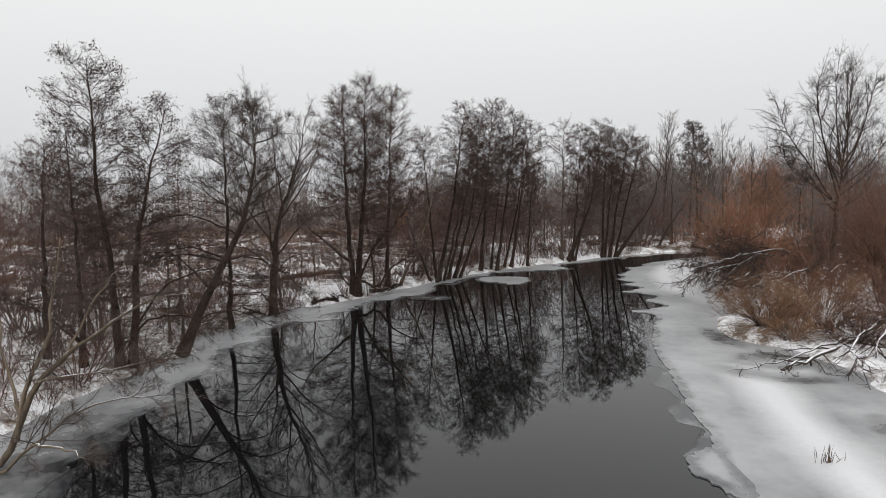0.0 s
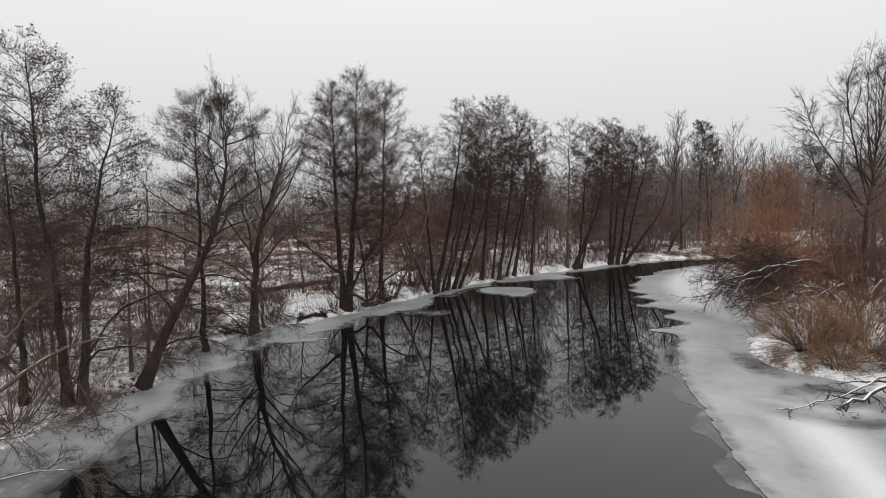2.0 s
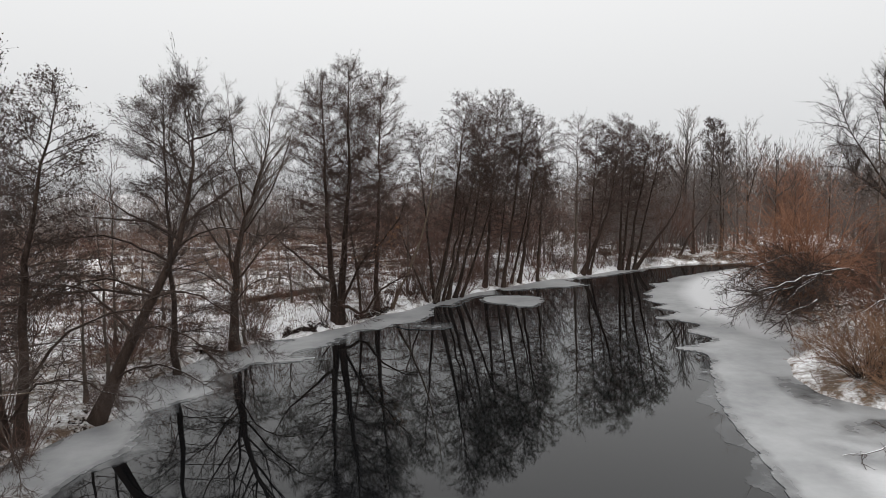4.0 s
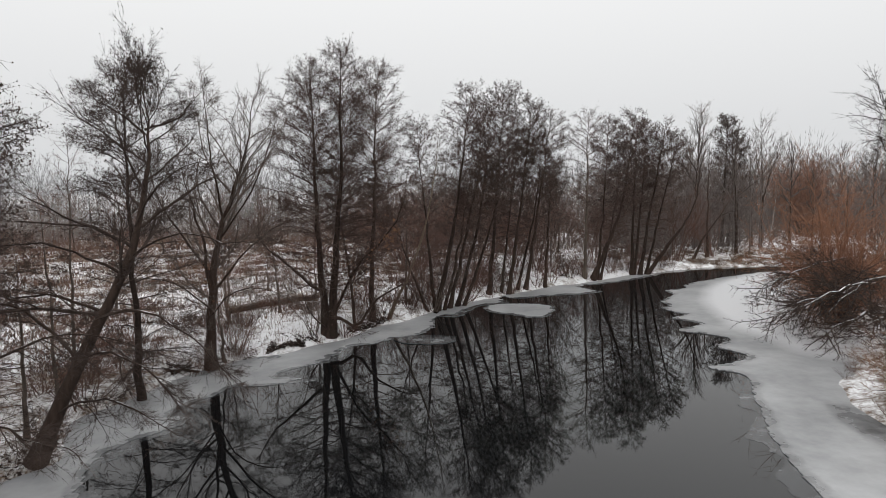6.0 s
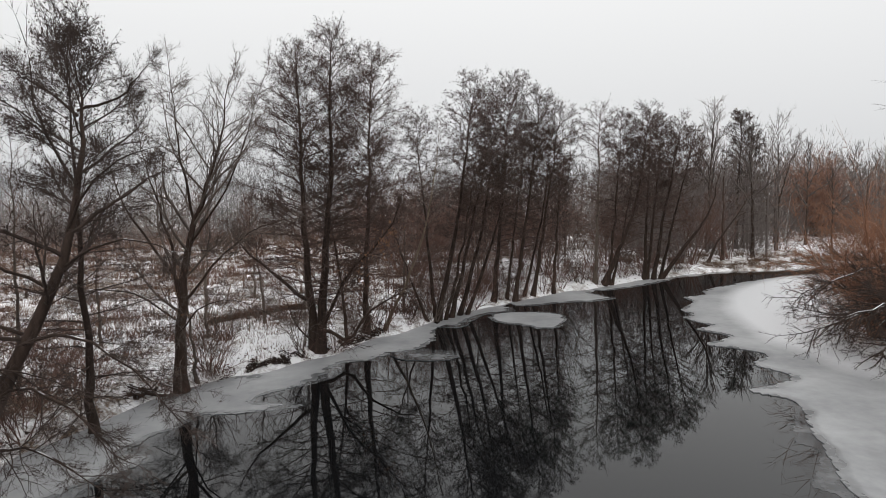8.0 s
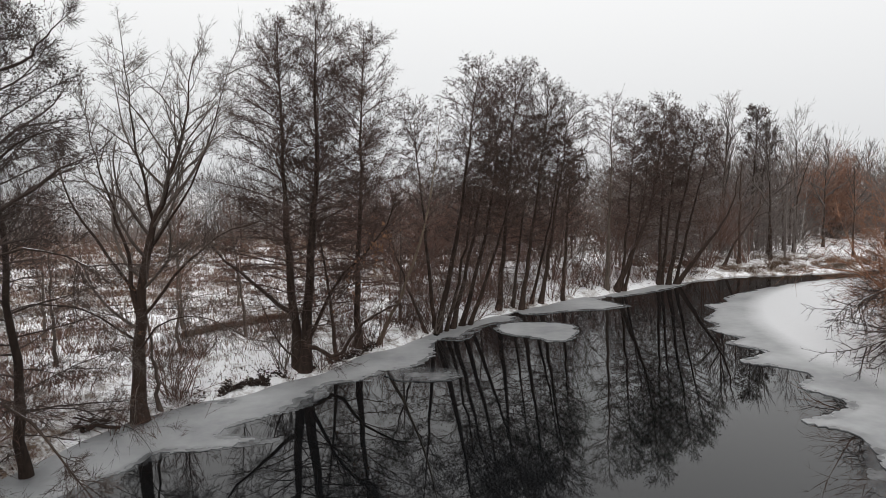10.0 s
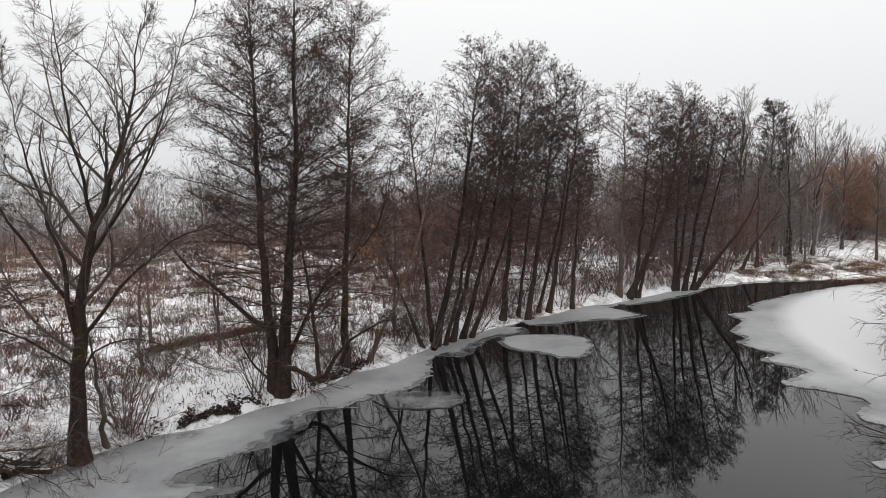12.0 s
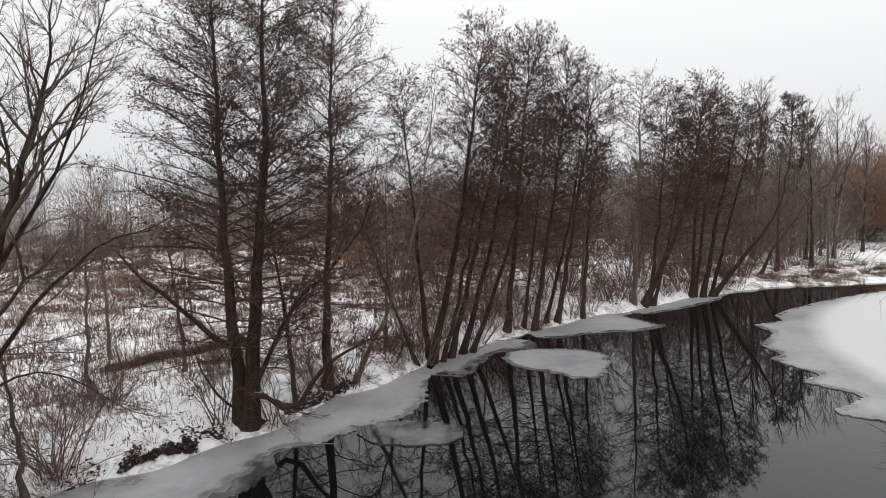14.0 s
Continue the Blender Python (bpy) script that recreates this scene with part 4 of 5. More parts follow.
def shrub(seed, x, y, height, spread, stems, material, label, lift=0.05, category="shrub", **kw):
    (sv, sf), (v, f) = shrub_mesh(seed, height, spread, stems, lift, split=True, **kw)
    root = thing_from(category.replace(" ", "_"), label, category, [("stem", mesh_from("stem", sv, sf, BARK_RED, True), "grey-brown stems"), ("crown", mesh_from("crown", v, f, material), "")])
    root.location = (x, y, floor_z(x, y) - 0.05)
    return root


def willow(seed, x, y, height, spread, boughs, material, label, levels=5, least=0.0045):
    """A bushy willow: boughs from one stool that divide into a rounded haze of twigs."""
    rng = np.random.default_rng(seed)
    a = np.arange(boughs) * 2.39996 + rng.normal(0, 0.3, boughs)
    out = np.sqrt((np.arange(boughs) + 0.5) / boughs) * 1.0 * spread / height
    d = np.stack([np.cos(a) * out, np.sin(a) * out, np.ones(boughs)], 1)
    p = np.stack([np.cos(a), np.sin(a), np.zeros(boughs)], 1) * (0.35 * rng.random((boughs, 1)))
    pieces = forks(rng, p, d, height * rng.uniform(0.26, 0.40, boughs), rng.uniform(0.04, 0.075, boughs) * height / 9, levels, 0.78, 0.01, 0.13, least)
    root = thing_from("willow_bush", label, "willow bush", [("stem", mesh_from("stem", *pieces[0], BARK_RED, True), "grey-brown stems"), ("crown", mesh_from("crown", *joined(pieces[1:]), material), "")])
    root.location = (x, y, floor_z(x, y) - 0.08)
    return root


ORANGE = "bushy willow with a dense haze of orange-brown twigs"
RUSTY = "tall bushy willow with red-brown twigs"
willow(60, 19.2, 41.2, 8.8, 2.9, 40, TWIG_ORANGE, "tall willow with a rounded haze of orange-brown twigs", least=0.0065)
willow(61, 27.0, 37.5, 9.0, 3.8, 26, TWIG_RUST, RUSTY, least=0.007)
shrub(62, 14.2, 28.1, 2.5, 1.9, 96, TWIG_GOLD, "low straw-brown bush drooping to the ice", -0.09, "willow bush", sub=7, twigs=7, thick=0.8)
shrub(63, 16.6, 28.0, 3.0, 2.3, 64, TWIG_GOLD, "straw-brown bush on the snowy bank", -0.07, "willow bush", sub=7, twigs=7, thick=0.85)
shrub(72, 14.4, 26.4, 1.7, 1.5, 60, TWIG_GOLD, "low straw-brown bush drooping to the ice", -0.10, "willow bush", sub=7, twigs=7, thick=0.75)
shrub(73, 16.2, 25.0, 2.0, 1.8, 50, TWIG_RUST, "low red-brown bush on the snowy bank", -0.09, "willow bush", sub=7, twigs=6, thick=0.8)
shrub(70, 18.8, 31.4, 3.2, 2.4, 34, TWIG_ORANGE, ORANGE, -0.06, "willow bush", sub=7, twigs=7, thick=0.85)
willow(64, 22.8, 33.0, 8.8, 3.6, 32, TWIG_RUST, RUSTY, least=0.006)
willow(65, 43.5, 87.0, 11.8, 4.2, 26, TWIG_DULL, "large far willow with orange-brown twigs", least=0.02)
willow(67, 27.5, 47.5, 6.4, 3.6, 16, TWIG_RED, "bushy willow with red-brown twigs", least=0.006)
shrub(68, 19.2, 25.4, 3.8, 2.8, 26, TWIG_RED, "bushy red-brown thicket on the bank", -0.05, "willow bush", sub=6, twigs=7)
shrub(69, 22.6, 46.0, 4.6, 3.2, 30, TWIG_ASH, "grey leafless thicket on the bank", -0.03, "willow bush", sub=5, twigs=7, thick=1.1)
willow(71, 22.0, 27.5, 6.6, 3.2, 24, TWIG_RUST, RUSTY, least=0.005)

# fallen and hanging boughs with snow, from the bank out over the ice
BOUGHS = [([(18.6, 27.0, 0.95), (16.6, 25.6, 0.62), (14.6, 24.2, 0.34), (13.2, 23.4, 0.16), (12.2, 22.9, 0.06)], 0.12), ([(15.8, 25.2, 0.7), (13.6, 23.9, 0.4), (11.6, 23.2, 0.16), (10.2, 22.9, 0.09)], 0.04),
          ([(21.5, 41.5, 2.8), (18.8, 39.8, 2.0), (16.6, 38.8, 1.7), (14.8, 38.9, 1.0)], 0.10), ([(20.8, 38.4, 0.9), (18.4, 36.8, 1.4), (16.8, 35.8, 1.7), (15.4, 35.8, 0.8)], 0.10)]
HANGING = [
          ([(18.4, 36.8, 1.4), (16.9, 35.0, 1.2), (15.0, 33.9, 1.2)], 0.06), ([(20.5, 40, 2.2), (18.2, 37.8, 2.7), (16.2, 36.6, 2.6), (14.4, 36.2, 2.2)], 0.07), ([(21, 42, 3.4), (18.8, 41, 3.4), (16.6, 40.6, 2.8), (15.2, 40.8, 2.0)], 0.07),
          ([(16.6, 24.6, 1.3), (14.8, 23.0, 0.9), (14.2, 21.4, 0.4)], 0.06), ([(18.4, 28.2, 1.6), (16.6, 26.6, 1.2), (15.2, 25.4, 0.7)], 0.06), ([(19.6, 36, 1.6), (17.6, 34.6, 2.0), (16.0, 34.6, 1.6)], 0.05)]
SLIGHTER = [([(22, 41, 2.4), (20, 39, 2.8), (18, 38.2, 2.4), (16.6, 37.6, 1.5)], 0.08), ([(21, 36, 1.4), (19.4, 34.2, 2.2), (17.6, 33, 2.0), (16.2, 32.6, 1.3)], 0.07), ([(22, 34, 2.0), (20.2, 32.6, 2.6), (18.6, 31.4, 2.2)], 0.06), ([(20, 27.4, 1.6), (18.2, 25.6, 1.5), (16.6, 24.0, 1.0), (15.6, 22.8, 0.6)], 0.08)]
for k, (line, rad_) in enumerate(BOUGHS + HANGING + SLIGHTER):
    rng = np.random.default_rng(200 + k)
    pl = smooth_line(line, 12)
    pl[1:-1] += rng.normal(0, 0.05, pl[1:-1].shape)
    v, f = tubes(pl[None], taper(rad_, rad_ * 0.25, 1, 12), 8)
    total = np.array([np.linalg.norm(np.diff(pl, axis=0), axis=1).sum()])
    a1, n1 = shoots(rng, pl[None], total, 1.3 if k < 2 else 4.0, 0.2, 1.0, 0.8, 0.25 if k < 2 else 0.40, 5, 0.14, 0.03 if k < 2 else 0.01, 0.85 if k < 2 else 0.3)
    a2, n2 = shoots(rng, a1, n1, 5.5, 0.1, 1.0, 0.75, 0.5, 2, 0.16, 0.0)
    a3, n3 = shoots(rng, a2, n2, 9, 0.1, 1.0, 0.7, 0.5, 1, 0.15, 0.0)
    tv, tf = joined([tubes(a1, taper(0.3 * rad_, 0.007, len(a1), 6), 4, True), tubes(a2, taper(0.010, 0.004, len(a2), 3), 3, True), tubes(a3, taper(0.007, 0.003, len(a3), 2), 3, True)])
    bough_ = thing_from("fallen_bough", "dark dead bough with snow lying along it, reaching over the ice", "dead branch", [("bough", mesh_from("bough", v, f, BARK_FALLEN, True), ""), ("twig_spray", mesh_from("twig_spray", tv, tf, TWIG_ALDER), "")])
    tagged(bough_.children[1], kind="stuff")

# ---- undergrowth ----
SHRUB_KINDS = []
for k, (h_, sp, ns, lf, mat_) in enumerate([(1.5, 1.1, 14, 0.02, TWIG_RED), (2.2, 1.3, 14, -0.03, TWIG_ALDER), (2.7, 1.6, 13, -0.02, TWIG_RED), (3.4, 1.6, 12, 0.0, TWIG_ASH), (1.2, 1.2, 14, -0.05, TWIG_RED), (2.4, 1.9, 14, -0.05, TWIG_RED)]):
    v, f = shrub_mesh(300 + k, h_, sp, ns, lf, sub=5, twigs=3.0, thick=0.6 if k in (0, 4) else 0.95)
    SHRUB_KINDS.append(mesh_from("crown", v, f, mat_))
rng = np.random.default_rng(77)
first = {}


def put_shrub(kind, x, y, size):
    if kind not in first:
        lab = ["knee-high red-brown leafless shrub on the snow", "dark leafless shrub on the snow", "tangled red-brown leafless shrub on the snow", "tall grey leafless shrub on the snow", "low sprawling red-brown shrub on the snow",
               "broad red-brown leafless shrub on the snow", "red-brown scrub in the far meadow", "grey scrub in the far meadow", "broad brown scrub in the far meadow"][kind]
        ob = first[kind] = thing_from("shrub", lab, "shrub", [("crown", SHRUB_KINDS[kind], "")], "shrubs on the snowy bank")
    else:
        ob = copy_thing(first[kind], Matrix())
    ob.matrix_basis = Matrix.LocRotScale((x, y, floor_z(x, y) - 0.05), Euler((0, 0, rng.random() * 6.28)), (size, size, size * rng.uniform(0.85, 1.15)))


def sow(count, xs, ys, kinds, near, far, lo, hi):
    """Shrubs strewn between two distances from the shore."""
    while count:
        x, y = rng.uniform(*xs), rng.uniform(*ys)
        d = float(shore_distance(np.array([x]), np.array([y]))[0])
        if near < d < far and rng.random() > 0.7 * d / far:
            put_shrub(int(rng.choice(kinds)), x, y, rng.uniform(lo, hi))
            count -= 1


for x, y, k, s_ in [(-13.4, 24.4, 3, 1.0), (-12.2, 23.6, 2, 0.9), (-10.6, 34.6, 5, 0.8), (-9.0, 34.9, 2, 0.8), (-6.7, 40.0, 3, 0.9), (-5.4, 40.4, 5, 0.9), (-4.6, 43.0, 3, 0.9), (-3.6, 43.6, 2, 1.0), (-1.2, 46.6, 3, 1.1),
                    (0.4, 48.4, 5, 1.1), (1.0, 49.4, 2, 1.0), (3.0, 51.8, 3, 0.8), (6.0, 54.4, 2, 1.0), (9.0, 56.8, 3, 1.0), (12.6, 59.4, 5, 1.0), (14.2, 60.6, 3, 1.2), (16.4, 61.4, 2, 1.1), (18.5, 62.8, 5, 1.0)]:
    put_shrub(k, x, y, s_)
sow(34, (-20, 18), (14, 63), (0, 4), 0.05, 0.6, 0.4, 0.8)
sow(30, (-16, -1), (15, 47), (0, 4), 0.02, 0.7, 0.4, 0.7)
sow(22, (-17, -7), (29, 44), (0, 2, 4, 5), 0.5, 6, 0.45, 0.9)
sow(4, (-15, -8), (19, 35), (2, 3, 5), 0.4, 3.5, 0.8, 1.2)
sow(50, (-20, 13), (14, 63), (0, 1, 2, 4, 5), 0.15, 4.5, 0.55, 1.1)
sow(15, (-34, -13), (18, 35), (0, 1, 2, 3, 5), 4.0, 26, 0.7, 1.25)
sow(56, (-36, 4), (36, 70), (0, 4), 3.0, 26, 0.45, 0.85)
sow(13, (-32, -13), (15, 34), (1, 2, 3, 5), 2.0, 18, 0.8, 1.3)
sow(14, (-18, -12.5), (13, 21), (0, 2, 5), 0.2, 4, 0.6, 1.1)
sow(30, (-3, 18), (44, 64), (1, 2, 5), 0.3, 3.5, 0.6, 1.1)
sow(36, (14, 32), (15, 58), (1, 2, 3, 5), 1.5, 12, 0.8, 1.4)

def sow_far(count, xs, ys, far, lo, hi, name, label, material):
    """Scrub too far off to tell bush from bush, in one mesh."""
    kinds_ = [shrub_mesh(320 + k, h_, sp, 14, lf, levels=1, sub=4.0, thick=2.4) for k, (h_, sp, lf) in enumerate([(2.6, 1.6, 0.0), (3.6, 1.9, 0.0), (3.0, 2.2, -0.03)])]
    got = []
    while len(got) < count:
        x, y = rng.uniform(*xs), rng.uniform(*ys)
        if 1.2 < float(shore_distance(x, y)) < far:
            v, f = kinds_[len(got) % 3]
            s_, a = rng.uniform(lo, hi), rng.random() * 6.28
            got.append((np.stack([(v[:, 0] * math.cos(a) - v[:, 1] * math.sin(a)) * s_ + x, (v[:, 0] * math.sin(a) + v[:, 1] * math.cos(a)) * s_ + y, v[:, 2] * s_ + floor_z(x, y)], 1), f))
    v, f = joined(got)
    return tagged(new(name, mesh_from(name, v, f, material)), label, "scrub", kind="stuff")


sow_far(56, (16, 80), (63, 115), 60, 0.8, 1.5, "wood_scrub", "brown undergrowth of the wood beyond the bend, greyed by painted haze", TWIG_MIDFAR)
sow_far(44, (22, 55), (18, 60), 60, 1.0, 1.9, "bank_scrub", "red-brown undergrowth behind the willows", TWIG_RED)

# thickets of young growth behind the riverside row
THICKETS = [shrub_mesh(340 + k, h_, 2.4, 11, -0.01, sub=4, twigs=4, thick=1.3, trunk=0.016, bare=0.2) for k, h_ in enumerate([5.5, 7.0, 8.0, 6.2])]
THICKET_MESH = [mesh_from("crown", v, f, mt) for (v, f), mt in zip(THICKETS, (TWIG_RED, TWIG_RED, TWIG_ASH, TWIG_RED))]
made_t = []
for xs, ys, num in (((-7, 26), (54, 78), 30), ((-32, -15), (17, 36), 16)):
    got = 0
    while got < num:
        x, y = rng.uniform(*xs), rng.uniform(*ys)
        if 1.8 < float(shore_distance(x, y)) < 24:
            k = len(made_t) % 4
            if len(made_t) < 4:
                ob = thing_from("thicket", "tall leafless red-brown thicket behind the riverside alders", "thicket", [("crown", THICKET_MESH[k], "")], "thickets behind the row")
            else:
                ob = copy_thing(made_t[k], Matrix())
            s_ = rng.uniform(0.75, 1.1)
            ob.matrix_basis = Matrix.LocRotScale((x, y, floor_z(x, y) - 0.05), Euler((0, 0, rng.random() * 6.28)), (s_, s_, s_))
            made_t.append(ob)
            got += 1

# dead weeds and grass standing through the snow
def blades(rng, x, y, h, width, lean, material, name, label, category):
    z = ground_height(x, y)
    k = len(x)
    a = rng.random(k) * 6.283
    base = np.stack([x, y, z - 0.03], 1)
    side = np.stack([np.cos(a), np.sin(a), np.zeros(k)], 1) * width
    lean_ = rng.normal(0, lean, (k, 2))
    tip = base + np.stack([lean_[:, 0] * h, lean_[:, 1] * h, h], 1)
    v = np.stack([base - side, base + side, tip], 1).reshape(-1, 3)
    faces = np.arange(3 * k).reshape(-1, 3)
    return tagged(new(name, mesh_from(name, v, faces, material)), label, category, kind="stuff")


rng = np.random.default_rng(5)
cx, cy = np.concatenate([rng.uniform(-75, 30, 11000), rng.uniform(-20, -4, 500)]), np.concatenate([rng.uniform(14, 115, 11000), rng.uniform(18, 48, 500)])
keep_ = (shore_distance(cx, cy) > 0.4) & (waves(cx, cy, 21, 14) + rng.normal(0, 0.5, len(cx)) > 0.7 - shore_distance(cx, cy) / 8)
cx, cy = cx[keep_], cy[keep_]
bx = (cx[:, None] + rng.normal(0, 0.35, (len(cx), 11))).ravel()
by = (cy[:, None] + rng.normal(0, 0.35, (len(cx), 11))).ravel()
ok = shore_distance(bx, by) > 0.25
bx, by = bx[ok], by[ok]
blades(rng, bx, by, rng.uniform(0.25, 1.1, len(bx)) * np.clip(0.22 + shore_distance(bx, by) / 18, 0.22, 1.1), 0.012, 0.25, WEED, "dead_weeds", "brown dead weeds and grass standing through the snow", "weeds")

cx, cy = rng.uniform(-60, 2, 16000), rng.uniform(33, 100, 16000)
keep_ = (shore_distance(cx, cy) > 1.5) & (waves(cx * 0.4, cy, 23, 3.0) + 0.5 * waves(cx * 0.4, cy, 24, 9.0) > 0.12)
cx, cy = cx[keep_], cy[keep_]
bx, by = (cx[:, None] + rng.normal(0, 0.4, (len(cx), 12))).ravel(), (cy[:, None] + rng.normal(0, 0.25, (len(cx), 12))).ravel()
blades(rng, bx, by, rng.uniform(0.15, 0.55, len(bx)), 0.022, 0.5, TWIG_RED, "meadow_grass", "low red-brown dead grass in patches over the snowy meadow", "grass")

# ---- woods ----
def wood_mesh(seed, height, style, thick, detail=1.0):
    rng = np.random.default_rng(seed)
    tip = rng.normal(0, 0.4, 2)
    trunk, crown, cones = stem_meshes(rng, [(0, 0, -0.1), (tip[0] * 0.3, tip[1] * 0.3, height * 0.5), (tip[0], tip[1], height)], 0.17, style, thick, 0.7, 0.05, detail)
    return trunk[0], joined(crown + cones)


WOOD_KINDS = []
for k, (h_, sty, lab) in enumerate([(12, "alder", "bare alder in the wood behind the bend"), (13, "ash", "bare spreading tree in the wood behind the bend"), (11, "thin", "slim bare tree in the wood behind the bend"),
                                    (14, "ash", "tall bare tree in the wood behind the bend"), (9, "open", "low bare tree in the wood behind the bend")]):
    (tv, tf), (cv, cf) = wood_mesh(500 + k, h_, sty, 2.7, 0.36)
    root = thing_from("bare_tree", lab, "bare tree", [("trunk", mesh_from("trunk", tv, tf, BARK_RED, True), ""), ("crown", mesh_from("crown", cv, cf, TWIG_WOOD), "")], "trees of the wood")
    WOOD_KINDS.append(root)
rng = np.random.default_rng(9)
spots = [(38, 80, 0.8, 1), (27.5, 80, 0.8, 2), (43, 78, 0.8, 4)]
while len(spots) < 84:
    x, y = rng.uniform(18, 110), rng.uniform(68, 135)
    if float(shore_distance(np.array([x]), np.array([y]))[0]) > 2 and all((x - a) ** 2 + (y - c) ** 2 > 5 for a, c, *_ in spots) and x > 18 + (y - 68) * 0.1:
        spots.append((x, y, rng.uniform(0.6, 0.9), int(rng.integers(0, 5))))
while len(spots) < 96:
    x, y = rng.uniform(24, 80), rng.uniform(20, 62)
    if float(shore_distance(np.array([x]), np.array([y]))[0]) > 6:
        spots.append((x, y, rng.uniform(0.7, 1.0), int(rng.integers(0, 5))))
while len(spots) < 104:
    x, y = rng.uniform(-50, 16), rng.uniform(66, 125)
    if float(shore_distance(np.array([x]), np.array([y]))[0]) > 4:
        spots.append((x, y, rng.uniform(0.35, 0.62), int(rng.integers(0, 5))))
used = set()
for x, y, s_, k in spots:
    ob = WOOD_KINDS[k] if k not in used else copy_thing(WOOD_KINDS[k], Matrix())
    used.add(k)
    ob.matrix_basis = Matrix.LocRotScale((x, y, floor_z(x, y)), Euler((0, 0, rng.random() * 6.28)), (s_, s_, s_ * rng.uniform(0.92, 1.1)))

# the far edge of the meadow: one belt of leafless woodland, crowns of short fine branches
def far_tree(rng, x, y, height, width, k=290, thin=0.03):
    d = rng.normal(0, 1, (k, 3))
    d /= np.linalg.norm(d, axis=1, keepdims=True)
    p = d * rng.random((k, 1)) ** 0.45 * np.array([width, width, height * 0.47]) + np.array([0, 0, height * 0.52])
    low_ = int(0.4 * k)
    p[:low_, 2] = rng.random(low_) ** 1.4 * 0.35 * height
    p[:low_, :2] *= 1.6
    way = d * np.array([0.8, 0.8, 0.5]) + np.array([0, 0, 0.7]) + rng.normal(0, 0.25, (k, 3))
    way /= np.linalg.norm(way, axis=1, keepdims=True)
    tip = p + way * rng.uniform(0.5, 1.5, (k, 1)) * height / 13
    twigs_ = tubes(np.stack([p, tip], 1), np.full((k, 2), thin), 3, True)
    stem = tubes(np.array([[[0, 0, -0.5], [0, 0, height * 0.8]]]), np.array([[0.11, 0.05]]), 4, True)
    v, f = joined([stem, twigs_])
    return v + np.array([x, y, 0.3]), f


belt = []
for k in range(520):
    a = rng.uniform(-0.95, 0.9)
    dist = 118 + 75 * rng.random() ** 1.3 + 10 * math.sin(a * 5)
    tall = rng.uniform(8.5, 13) * (1.0 + 0.45 * math.exp(-((a + 0.62) / 0.09) ** 2) + 0.25 * max(0.0, a) + 0.1 * math.sin(a * 17))
    belt.append(far_tree(rng, math.sin(a) * dist, math.cos(a) * dist, tall, tall * rng.uniform(0.2, 0.36)))
# the belt's grey is painted haze, lighter than bark would be
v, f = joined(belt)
tagged(new("far_wood", mesh_from("far_wood", v, f, TWIG_FAR)), "far leafless woodland along the meadow's edge, paled to haze grey", "woodland", kind="stuff")

middle = []
while len(middle) < 300:
    a, dist = rng.uniform(-1.0, 0.3), rng.uniform(92, 125)
    x, y = math.sin(a) * dist, math.cos(a) * dist
    if float(shore_distance(x, y)) > 6:
        tall = rng.uniform(3.5, 8.5)
        middle.append(far_tree(rng, x, y, tall, tall * rng.uniform(0.3, 0.5), 200, 0.030))
while len(middle) < 360:
    x, y = rng.uniform(-8, 18), rng.uniform(62, 92)
    if float(shore_distance(x, y)) > 5:
        tall = rng.uniform(4.5, 9)
        middle.append(far_tree(rng, x, y, tall, tall * rng.uniform(0.25, 0.4), 150, 0.028))
v, f = joined(middle)
beyond = []
while len(beyond) < 330:
    x, y = rng.uniform(17, 85), rng.uniform(70, 112)
    if float(shore_distance(x, y)) > 4 and x > 14 + (y - 70) * 0.25 and not (y < 86 and abs(x - 43.5 + 0.58 * (87 - y)) < 3.6):
        tall = rng.uniform(6.5, 12.5)
        beyond.append(far_tree(rng, x, y, tall, tall * rng.uniform(0.26, 0.40), 290, 0.031))
# wood and copses share the haze-greyed twig colour
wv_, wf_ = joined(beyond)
tagged(new("wood_thicket", mesh_from("wood_thicket", wv_, wf_, TWIG_MIDFAR)), "dense brown leafless growth of the wood beyond the bend, greyed by painted haze", "woodland", kind="stuff")
tagged(new("meadow_copse", mesh_from("meadow_copse", v, f, TWIG_MIDFAR)), "brown copses of leafless trees about the meadow and bend, greyed by painted haze", "woodland", kind="stuff")

# scrub too far off to tell bush from bush, thickening towards the far side of the meadow
rng = np.random.default_rng(19)
scrub = []
while len(scrub) < 760:
    x, y = rng.uniform(-85, 12), 46 + 66 * rng.random() ** 0.7
    if float(shore_distance(x, y)) > 5 and waves(x * 0.5, y, 27, 16.0) + 0.9 * (y - 62) / 40 > rng.normal(0.1, 0.3):
        tall = rng.uniform(1.2, 2.2) + 1.6 * max(0.0, (y - 70) / 40) * rng.random()
        scrub.append(far_tree(rng, x, y, tall, rng.uniform(0.9, 2.0), 95, 0.017 + 0.00025 * (y - 50)))
v, f = joined(scrub)
tagged(new("meadow_scrub", mesh_from("meadow_scrub", v, f, TWIG_RED)), "red-brown scrub thickening over the snowy meadow", "scrub", kind="stuff")

